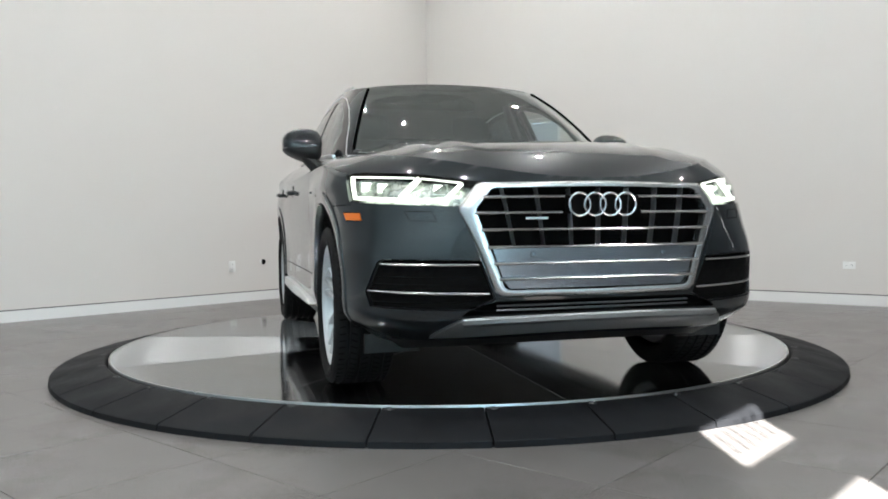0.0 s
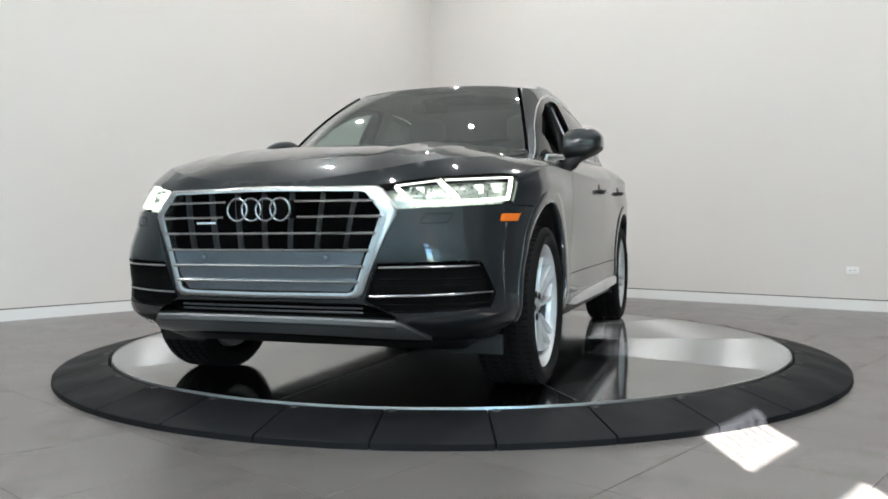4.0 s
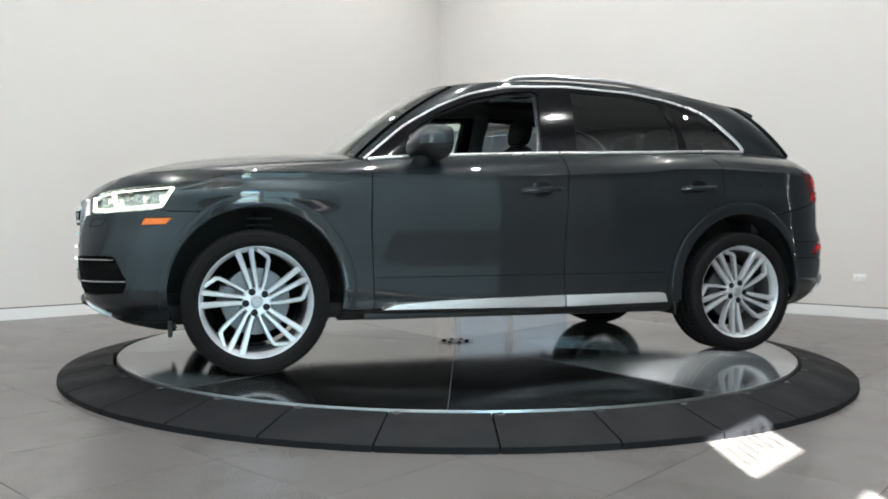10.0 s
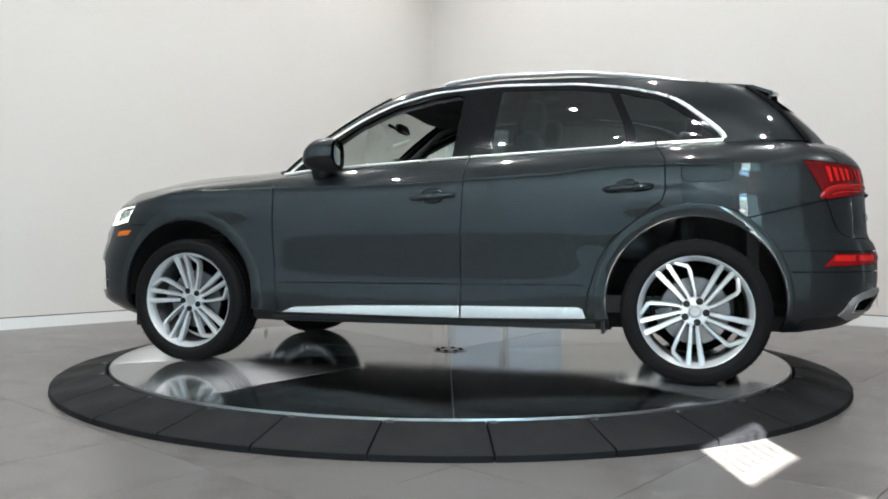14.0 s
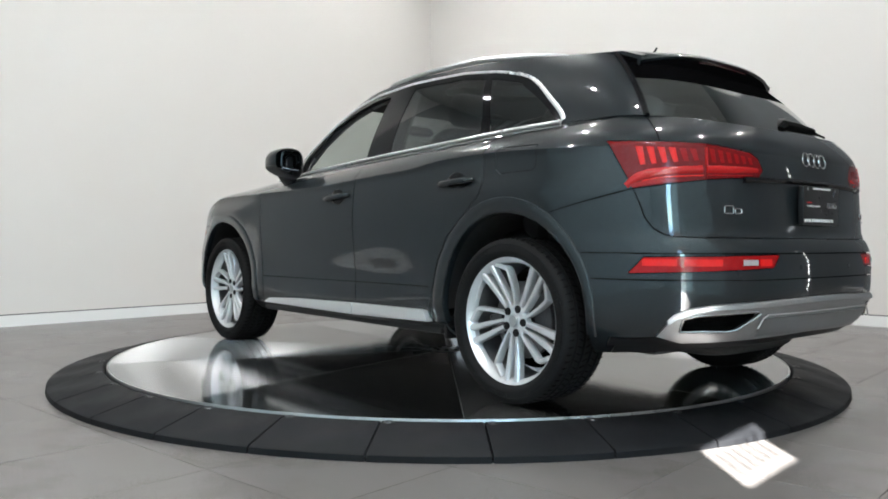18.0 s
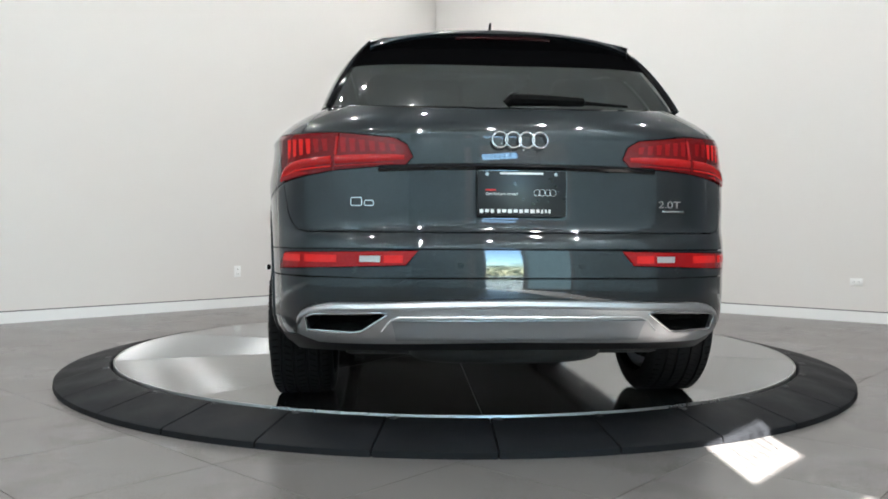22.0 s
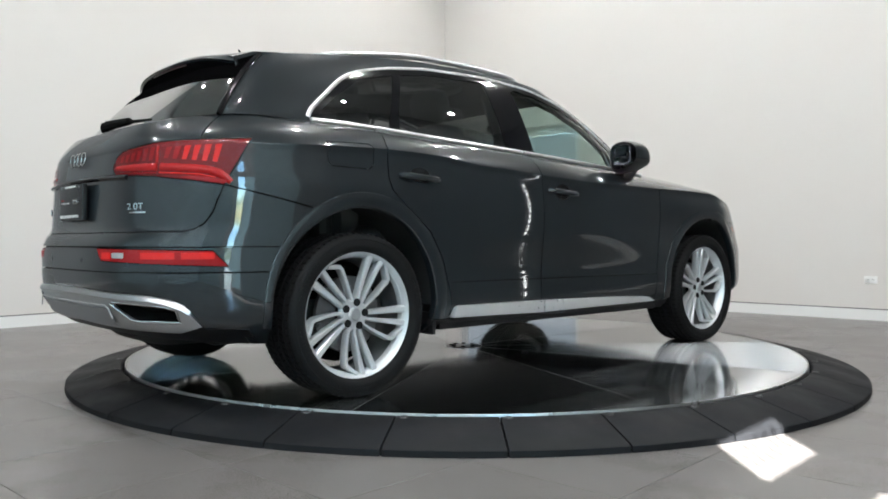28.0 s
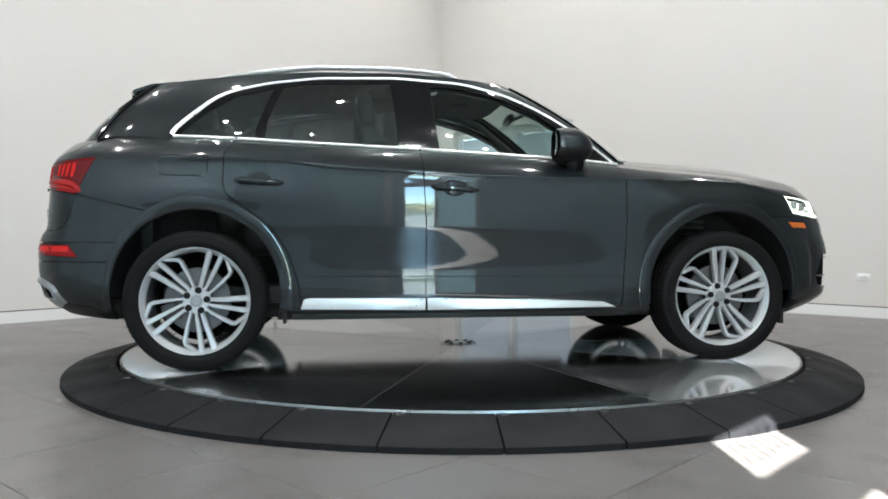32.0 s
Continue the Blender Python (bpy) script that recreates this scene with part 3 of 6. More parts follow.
def cut_line(bm, proj, a, b, where, margin=0.05):
    """Splits the faces near the stretch a-b along its line."""
    dx, dy = b[0] - a[0], b[1] - a[1]
    ln = math.hypot(dx, dy)
    nx, ny = -dy / ln, dx / ln
    lo = (min(a[0], b[0]) - margin, min(a[1], b[1]) - margin)
    hi = (max(a[0], b[0]) + margin, max(a[1], b[1]) + margin)
    faces = []
    for f in bm.faces:
        c = f.calc_center_median()
        if not where(c):
            continue
        u, v = proj(c)
        if lo[0] <= u <= hi[0] and lo[1] <= v <= hi[1]:
            s = ((u - a[0]) * dx + (v - a[1]) * dy) / ln
            if -margin < s < ln + margin:
                faces.append(f)
    val = {}
    edges = set()
    for f in faces:
        for v in f.verts:
            if v not in val:
                u, w = proj(v.co)
                d = (u - a[0]) * nx + (w - a[1]) * ny
                val[v] = 0.0 if abs(d) < 4e-4 else d
        edges.update(f.edges)
    for e in edges:
        p, q = e.verts
        if val[p] * val[q] < 0:
            _, nv = bmesh.utils.edge_split(e, p, val[p] / (val[p] - val[q]))
            val[nv] = 0.0
    for f in faces:
        z = [v for v in f.verts if val.get(v) == 0.0]
        if len(z) == 2 and not any(z[1] in e.verts for e in z[0].link_edges if e in f.edges[:]):
            bmesh.utils.face_split(f, z[0], z[1])


def cut_poly(bm, proj, poly, where, closed=True):
    for k in range(0 if closed else 1, len(poly)):
        cut_line(bm, proj, poly[k - 1], poly[k], where)


def take(bm, faces, sides=(1,), lift=0.0):
    """Copies faces to a new mesh, on one side or on both, moved along their normals by lift."""
    nb = bmesh.new()
    bm.normal_update()
    for s in sides:
        m = {}
        for f in faces:
            vs = []
            for v in f.verts:
                if v not in m:
                    c = v.co + v.normal * lift
                    m[v] = nb.verts.new((c.x, c.y * s, c.z))
                vs.append(m[v])
            nb.faces.new(vs if s > 0 else vs[::-1])
    if len(sides) > 1:
        bmesh.ops.remove_doubles(nb, verts=[v for v in nb.verts if abs(v.co.y) < 1e-3], dist=2e-3)
    return nb


def rim(nb, gap=0.0018, depth=0.014):
    """Draws a panel's edge in by gap and turns it down by depth, so that shut lines are real gaps."""
    nb.normal_update()
    edge = [e for e in nb.edges if len(e.link_faces) == 1]
    push = {}
    for e in edge:
        f = e.link_faces[0]
        d = (e.verts[1].co - e.verts[0].co).normalized()
        mid = (e.verts[0].co + e.verts[1].co) / 2
        t = f.calc_center_median() - mid
        t -= d * t.dot(d)
        if t.length > 1e-6:
            t.normalize()
            for v in e.verts:
                push.setdefault(v, []).append(t)
    for v, ts in push.items():
        s = sum(ts, Vector())
        if s.length > 0.3:
            s.normalize()
            v.co += s * gap
    nrm = {v: v.normal.copy() for v in push}
    geom = bmesh.ops.extrude_edge_only(nb, edges=edge)["geom"]
    for v in geom:
        if isinstance(v, bmesh.types.BMVert):
            base = next((e.other_vert(v) for e in v.link_edges if e.other_vert(v) in nrm), None)
            if base is not None:
                v.co -= nrm[base] * depth
    return nb


def build_regions():
    """The half skin, cut along every outline, with its faces sorted by panel."""
    rows = lower_grid()
    bm = grid_bm(rows)
    fr = lambda c: c.x > 1.3
    rr = lambda c: c.x < -1.3
    sd = lambda c: c.y > 0.55
    # outlines
    cut_poly(bm, pj_front, LAMP, fr)
    cut_poly(bm, pj_face, GRILLE, lambda c: c.x > 2.1, closed=False)
    cut_poly(bm, pj_front, FOG, fr)
    cut_poly(bm, pj_front, SKID, fr, closed=False)
    cut_poly(bm, pj_front, INTAKE, fr, closed=False)
    cut_poly(bm, pj_front, MARKER, fr)
    cut_line(bm, pj_front, (0.0, 0.285), (1.1, 0.255), fr)
    cut_line(bm, pj_front, (1.10, 0.77), (1.10, 0.90), fr)
    cut_line(bm, pj_front, (1.10, 0.795), (1.80, 0.795), fr)
    cut_poly(bm, pj_rear, TAIL, rr)
    cut_line(bm, pj_rear, (0.627, 1.09), (0.640, 0.91), rr)
    cut_poly(bm, pj_rear, REFL, rr)
    cut_poly(bm, pj_rear, RSKID, rr, closed=False)
    cut_poly(bm, pj_rear, EXH, rr)
    cut_poly(bm, pj_rear, GATE, rr, closed=False)
    cut_line(bm, pj_rear, (0.0, 0.655), (1.2, 0.655), rr)
    cut_line(bm, pj_rear, (0.0, 0.556), (1.3, 0.556), rr)
    cut_line(bm, pj_rear, (0.89, 0.899), (1.30, 0.795), rr)
    cut_line(bm, pj_rear, (0.80, 1.08), (0.80, 1.22), rr)
    for seam in (SEAM_A, SEAM_B, SEAM_C):
        cut_poly(bm, pj_side, seam, sd, closed=False)
    cut_poly(bm, pj_side, [(1.0, 0.305), (-1.0, 0.305)], sd, closed=False)
    for ax in (AXLE - 0.004, -AXLE + 0.004):
        arch = [(ax + ARCH * math.cos(a), ARCH_Z + ARCH * math.sin(a)) for a in [radians(-25 + 230 * k / 44) for k in range(45)]]
        cut_poly(bm, pj_side, arch, sd, closed=False)
    cut_poly(bm, pj_side, FUEL, lambda c: c.y > 0.55 and c.x < -1.2)
    reg = {}
    bm.faces.ensure_lookup_table()
    for f in bm.faces:
        c = f.calc_center_median()
        reg.setdefault(sort_face(c), []).append(f)
    return bm, reg


ARCH, ARCH_Z = 0.424, 0.400
LAMP = ang([(20.6, 0.866), (23.7, 0.779), (30, 0.785), (44, 0.804), (46.4, 0.815), (48.6, 0.917), (44.8, 0.926), (36.4, 0.912), (28, 0.892)])
GRILLE = [(-0.01, 0.868), (0.452, 0.864), (0.472, 0.855), (0.538, 0.772), (0.536, 0.755), (0.415, 0.462), (0.395, 0.446), (0.36, 0.441), (-0.01, 0.438)]
FOG = ang([(20.6, 0.574), (28.6, 0.580), (36.6, 0.581), (37.6, 0.572), (40.4, 0.460), (39.4, 0.404), (29.5, 0.394), (22.0, 0.392), (18.4, 0.430)])
SKID = ang([(-0.5, 0.366), (12, 0.365), (24.2, 0.357), (30.0, 0.286), (12.6, 0.300), (-0.5, 0.302)])
INTAKE = ang([(-0.5, 0.424), (17.6, 0.421), (21.2, 0.408), (23.6, 0.370), (-0.5, 0.375)])
MARKER = ang([(42.3, 0.730), (47.2, 0.733), (48.5, 0.765), (42.9, 0.761)])
TAIL = ang([(44.2, 1.084), (38.7, 1.078), (28.2, 1.068), (19.4, 1.043), (17.5, 1.020), (16.5, 0.976), (17.6, 0.948), (28.5, 0.932), (34, 0.917), (40.2, 0.898)])
REFL = ang([(41.0, 0.580), (38.7, 0.641), (15.1, 0.650), (16.8, 0.600)])
RSKID = ang([(-0.5, 0.482), (10.7, 0.479), (28, 0.466), (32, 0.450), (34.2, 0.428), (36.5, 0.345), (32.3, 0.318), (22, 0.322), (-0.5, 0.330)])
EXH = ang([(33.2, 0.362), (33.0, 0.412), (31.2, 0.424), (20.2, 0.436), (19.4, 0.430), (23.6, 0.369), (25, 0.362)])
GATE = ang([(40.2, 0.898), (39.3, 0.845), (38.5, 0.79), (37.2, 0.748), (35.6, 0.725), (33.5, 0.716), (20, 0.714), (-0.5, 0.713)])
SEAM_A = [(0.835, 1.16), (0.845, 1.05), (0.849, 0.735), (0.834, 0.437), (0.826, 0.20)]
SEAM_B = [(-0.262, 1.22), (-0.258, 1.12), (-0.237, 0.737), (-0.237, 0.20)]
SEAM_C = [(-1.205, 1.25), (-1.228, 1.17), (-1.265, 1.105), (-1.268, 0.95), (-1.252, 0.90), (-1.14, 0.815), (-1.02, 0.72), (-0.945, 0.60), (-0.895, 0.44), (-0.87, 0.20)]
FUEL = [(-1.575, 1.095), (-1.36, 1.098), (-1.342, 1.08), (-1.345, 1.01), (-1.37, 0.988), (-1.56, 0.992), (-1.578, 1.01)]


def seam_x(seam, z):
    pts = sorted((b, a) for a, b in seam)
    return float(np.interp(z, [p[0] for p in pts], [p[1] for p in pts]))


def sort_face(c):
    x, y, z = c
    for ax in (AXLE - 0.004, -AXLE + 0.004):
        if math.hypot(x - ax, z - ARCH_Z) < ARCH and y > 0.55:
            return "arch"
    if x > 1.0:
        u, v = pj_front(c)
        if inside(LAMP, u, v):
            return "headlight"
        if inside(GRILLE, abs(y), z) and x > 2.1:
            return "grille_hole"
        if inside(FOG, u, v):
            return "fog"
        if inside(INTAKE, u, v):
            return "intake"
        if inside(SKID, u, v):
            return "skid"
        if inside(MARKER, u, v):
            return "marker"
        if u > 1.03 and z > 0.795 and x > 1.2:
            return "hood" if z > zc(x) - 0.002 else "fender"
        if u < 1.10 or (z < 0.795 and x > 1.55):
            top = float(np.interp(u / 0.0222, (0, 20.6, 28, 36.4, 44.8, 48.6), (0.868, 0.866, 0.892, 0.912, 0.926, 0.917)))
            if z > top:
                return "hood"
            if z < 0.285 - 0.027 * u:
                return "front_lip"
            return "front_bumper"
    if x < -1.0:
        u, v = pj_rear(c)
        if inside(TAIL, u, v):
            return "tail_inner" if u < 0.627 + (1.09 - z) * 0.07 else "tail_outer"
        if inside(REFL, u, v):
            return "reflector"
        if inside(EXH, u, v):
            return "exhaust_hole"
        if inside(RSKID, u, v):
            return "rear_skid"
        if z < 0.33 and x < -1.9:
            return "rear_lip"
        gate_u = float(np.interp(z, [p[1] for p in GATE[::-1]][1:], [p[0] for p in GATE[::-1]][1:])) if z < 0.90 else 0.80
        if z > 0.714 and u < gate_u and x < -1.7:
            return "tailgate"
        if x < -1.58 and z < 0.899 - 0.2537 * (u - 0.89):
            if z > 0.655:
                return "bumper_top"
            return "rear_bumper" if z > 0.556 else "bumper_low"
        if inside(FUEL, x, z):
            return "fuel"
    if z < 0.305 and abs(x) < 1.0:
        return "rocker"
    if x > seam_x(SEAM_A, z):
        return "hood" if z > zc(x) - 0.002 else "fender"
    if x > seam_x(SEAM_B, z):
        return "front_door"
    if x > seam_x(SEAM_C, z):
        return "rear_door"
    return "quarter"

# ---- car materials ----
M_LIP = mat("silver_paint", (0.50, 0.51, 0.52), 0.33, 0.92, coat=0.0, vary=0.02, scale=500, rvary=0)
M_CHROME = mat("bright_trim", (0.78, 0.78, 0.78), 0.12, 1.0, vary=0.02)
M_SATIN = mat("satin_bright_trim", (0.80, 0.80, 0.80), 0.30, 0.75, vary=0.02)
M_FRAME = mat("satin_grille_frame", (0.56, 0.57, 0.58), 0.27, 0.9, vary=0.01, scale=300, rvary=0)
M_GLOSS = mat("gloss_black", (0.006, 0.006, 0.007), 0.08, coat=0.0, vary=0.05)
M_ORANGE = mat("amber_lens", (0.75, 0.17, 0.015), 0.18, coat=0.6, vary=0.06, scale=120)
M_RED = mat("red_lens", (0.20, 0.003, 0.005), 0.14, coat=0.0, emit=(1.0, 0.03, 0.03), power=0.0025, vary=0.08, scale=60)
M_REDLIT = mat("red_glow", (0.34, 0.006, 0.007), 0.22, coat=0.0, emit=(1.0, 0.03, 0.02), power=0.016, vary=0.1)
M_REDBAR = mat("red_bar", (0.27, 0.006, 0.007), 0.18, coat=0.0, emit=(1.0, 0.04, 0.03), power=0.004, vary=0.06, scale=80)
M_REDDARK = mat("dark_red_lens", (0.115, 0.003, 0.0045), 0.12, coat=0.0, vary=0.08)
M_CLEAR = mat("clear_lens", (0.34, 0.33, 0.33), 0.12, coat=1.0, vary=0.08, scale=90)
M_DRL = mat("white_led", (0.9, 0.9, 0.9), 0.3, emit=(0.86, 1.0, 0.80), power=0.24, vary=0)
M_DRL2 = mat("dim_white_led", (0.9, 0.9, 0.9), 0.3, emit=(0.90, 1.0, 0.86), power=0.13, vary=0)
M_BEAM = mat("projector_led", (0.9, 0.9, 0.9), 0.3, emit=(0.88, 1.0, 0.84), power=0.40, vary=0)
M_RIB = mat("grille_rib_grey", (0.16, 0.165, 0.175), 0.35, 0.6, vary=0.06)
M_LAMPIN = mat("lamp_housing", (0.10, 0.10, 0.105), 0.3, 0.5, vary=0.06)
M_SCREEN = glass("clear_windscreen", (0.90, 1.0, 0.95), 0.86, rough=0.03, face=0.40, dust=0.030)
M_SIDEG = glass("green_side_glass", (0.82, 0.98, 0.94), 0.84)
M_DARKG = glass("privacy_glass", (0.95, 1.0, 1.0), 0.20, rough=0.02, face=0.14, dust=0.006)
M_REARG = glass("rear_glass", (0.95, 1.0, 1.0), 0.10, rough=0.05, face=0.28, dust=0.014)
M_REFLECT = mat("lamp_reflector", (0.40, 0.42, 0.40), 0.28, 0.6, vary=0.1, scale=60)
M_LENS = glass("lamp_lens", (1, 1, 1), 0.96)
M_LEATHER = mat("black_leather", (0.030, 0.030, 0.031), 0.48, bump=0.3, scale=220, vary=0.12)
M_TRIMIN = mat("cabin_plastic", (0.036, 0.036, 0.037), 0.6, bump=0.15, scale=400, vary=0.1)
M_LINER = mat("headliner_cloth", (0.10, 0.10, 0.10), 0.9, bump=0.2, scale=500, vary=0.08)
M_UNDER = mat("underbody", (0.02, 0.02, 0.02), 0.7, bump=0.3, scale=40, vary=0.2)
M_STEEL = mat("brake_steel", (0.35, 0.35, 0.36), 0.35, 0.9, vary=0.12, scale=90)
M_BADGE = mat("dark_badge_plate", (0.008, 0.008, 0.009), 0.3, vary=0.05)
M_WHITE = mat("white_print", (0.75, 0.75, 0.74), 0.5, vary=0.02)
M_REDINK = mat("red_print", (0.6, 0.02, 0.02), 0.5, vary=0.02)
M_BAND = mat("ceramic_black", (0.0018, 0.0018, 0.002), 0.9, vary=0, spec=0.0)
M_BRAKE = mat("unlit_brake_lens", (0.022, 0.002, 0.003), 0.2, vary=0.05)
M_SKID = mat("dull_silver_paint", (0.27, 0.28, 0.29), 0.36, 0.85, vary=0.03, scale=400, rvary=0)
M_INSERT = mat("satin_silver_insert", (0.36, 0.38, 0.40), 0.33, 0.88, vary=0.04, scale=300)
M_PLATEG = mat("satin_grey_panel", (0.22, 0.25, 0.285), 0.25, 0.85, vary=0.04, scale=300)

car = empty("car", "dark grey metallic five-door crossover car with silver trim, driver's window open", "car")
HALF, REG = build_regions()


def panel(name, key, both, material=M_PAINT, label="", parent=None, gap=0.0026, depth=0.016, lift=0.0):
    keys = key if isinstance(key, tuple) else (key,)
    faces = [f for k in keys for f in REG.get(k, [])]
    out = []
    for sides in ([(1, -1)] if both else [(1,), (-1,)]):
        nb = rim(take(HALF, faces, sides, lift), gap, depth)
        out.append(part(name, nb, material, parent or car, label))
    return out if not both else out[0]


def cap(fz, x0, x1, nx, ny, ymax, sides=(1, -1)):
    nb = bmesh.new()
    for s in sides:
        b = cap_bm(fz, x0, x1, nx, ny, ymax)
        if s < 0:
            bmesh.ops.scale(b, vec=(1, -1, 1), verts=b.verts[:])
        merge(nb, b)
    bmesh.ops.remove_doubles(nb, verts=nb.verts[:], dist=5e-4)
    bmesh.ops.recalc_face_normals(nb, faces=nb.faces[:])
    return nb


def edge_of(points, x):
    xs = [p[0] for p in points]
    return float(np.interp(x, xs[::-1], [p[1] for p in points][::-1]))


BELT_PTS = [belt_point(i) for i in range(NU)]
ROOF_PTS = [green_top(i) for i in range(NU)]


def hood():
    faces = REG["hood"]
    nb = take(HALF, faces, (1, -1))
    xs = np.concatenate([[2.245 - 0.30 * (k / 14) ** 2 for k in range(14)], np.linspace(1.945, 0.97, 34)])
    for s in (1, -1):
        rows = []
        for x in xs:
            ym = edge_of(BELT_PTS, x)
            rows.append([(x, ym * j / 44 * s, hood_z(x, ym * j / 44)) for j in range(45)])
        merge(nb, grid_bm(rows))
        rows = []
        for x in np.linspace(0.97, 0.845, 6):
            ym = edge_of(BELT_PTS, x)
            rows.append([(x, (0.60 + (ym - 0.60) * j / 8) * s, hood_z(x, 0.60 + (ym - 0.60) * j / 8)) for j in range(9)])
        merge(nb, grid_bm(rows))
    bmesh.ops.remove_doubles(nb, verts=nb.verts[:], dist=0.004)
    bmesh.ops.recalc_face_normals(nb, faces=nb.faces[:])
    if sum(f.normal.z for f in nb.faces) < 0:
        bmesh.ops.reverse_faces(nb, faces=nb.faces[:])
    part("hood", nb, M_PAINT, car, angle=28)


hood()
front_bumper = panel("front_bumper", "front_bumper", True)
panel("front_lip", "front_lip", True, M_BLACK)
panel("front_skid_plate", "skid", True, M_LIP, "silver lower skid plate", lift=0.012)
panel("fender", "fender", False)
front_doors = panel("front_door", "front_door", False)
rear_doors = panel("rear_door", "rear_door", False)
panel("quarter_panel", "quarter", False)
fuel = rim(take(HALF, REG["fuel"], (-1,)), 0.002, 0.012)
part("fuel_flap", fuel, M_PAINT, car)
part("quarter_infill", take(HALF, REG["fuel"], (1,)), M_PAINT, car)
panel("rocker", "rocker", False, M_BLACK)
tailgate = panel("tailgate", "tailgate", True)
bumper_top = panel("rear_bumper", ("bumper_top",), True)
panel("rear_bumper_middle", "rear_bumper", True)
panel("rear_bumper_lower", "bumper_low", True)
panel("rear_lip", "rear_lip", True, M_BLACK)
rear_skid = panel("rear_skid_plate", "rear_skid", True, M_LIP, "silver diffuser with exhaust surrounds", lift=0.006)
panel("side_marker", "marker", False, M_ORANGE, "amber side marker lens", gap=0.0008, lift=0.001)


def shell():
    """Dark inner skin behind the shut lines."""
    skip = {"arch", "grille_hole", "headlight", "intake", "exhaust_hole", "hood"}
    faces = [f for k, fs in REG.items() if k not in skip for f in fs]
    nb = take(HALF, faces, (1, -1), lift=-0.017)
    part("inner_shell", nb, M_GAP, car)


shell()


# ---- recessed fronts: vents, grille, lamps ----
def recess(key, both, material, name, depth, label="", parent=None):
    for sides in ([(1, -1)] if both else [(1,), (-1,)]):
        nb = take(HALF, REG[key], sides, lift=-depth)
        edge = [e for e in nb.edges if e.is_boundary and not all(abs(v.co.y) < 1e-3 for v in e.verts)]
        nb.normal_update()
        nrm = {v: v.normal.copy() for e in edge for v in e.verts}
        for v in bmesh.ops.extrude_edge_only(nb, edges=edge)["geom"]:
            if isinstance(v, bmesh.types.BMVert):
                base = next((e.other_vert(v) for e in v.link_edges if e.other_vert(v) in nrm), None)
                if base is not None:
                    v.co += nrm[base] * (depth - 0.004)
        part(name, nb, material, parent or car, label)


def skin_x(y, z):
    """How far forward the nose reaches at this half width and height."""
    xf = xf_low(z)
    w = w_low(z, 1.8)
    a = min(1.0, abs(y) / w)
    return XA + (xf - XA) * (1 - a ** pf(z)) ** (1 / pf(z))


def skin_tail(y, z):
    w = w_low(z, -1.8)
    a = min(1.0, abs(y) / w)
    return XB + (xr_low(z) - XB) * (1 - a ** PR) ** (1 / PR)


def front_pt(deg, z, out=0.0):
    """A point on the nose at an angle and height."""
    lo, hi = 0.0, 0.97
    for _ in range(40):
        m = (lo + hi) / 2
        x = skin_x(m, z)
        if math.degrees(math.atan2(m, x - 1.0)) < deg:
            lo = m
        else:
            hi = m
    x = skin_x(lo, z)
    a = radians(deg)
    return Vector((x + out * math.cos(a * 0.8), lo + out * math.sin(a * 0.8), z))


def rear_pt(deg, z, out=0.0):
    lo, hi = 0.0, 0.97
    for _ in range(40):
        m = (lo + hi) / 2
        if math.degrees(math.atan2(m, -skin_tail(m, z) - 1.0)) < deg:
            lo = m
        else:
            hi = m
    a = radians(deg)
    return Vector((skin_tail(lo, z) - out * math.cos(a * 0.8), lo + out * math.sin(a * 0.8), z))


def flip(pts, s):
    return [Vector((p[0], p[1] * s, p[2])) for p in pts]


def fog_vents():
    recess("fog", False, M_BLACK, "side_vent", 0.045, "black side air vent with thin bright slats")
    for s in (1, -1):
        for z0, a0, a1, dz, m, r in ((0.560, 20.8, 37.2, 0.004, M_CHROME, 0.0045), (0.452, 19.2, 40.0, 0.010, M_CHROME, 0.0045), (0.515, 21, 38.4, 0.0, M_GAP, 0.0045),
                                     (0.488, 21, 38.8, 0.0, M_GAP, 0.004), (0.420, 20.5, 39.2, 0.0, M_GAP, 0.004)):
            pts = [front_pt(a0 + (a1 - a0) * k / 14, z0 + dz * k / 14, -0.006 if m is M_CHROME else -0.02) for k in range(15)]
            part("slat", tube(flip(pts, s), r, 6), m, car, "thin bright slat" if m is M_CHROME else "")
        pts = [front_pt(29.5, 0.41 + 0.15 * k / 5, -0.028) for k in range(6)]
        part("divider", tube(flip(pts, s), 0.006, 6), M_GLOSS, car)


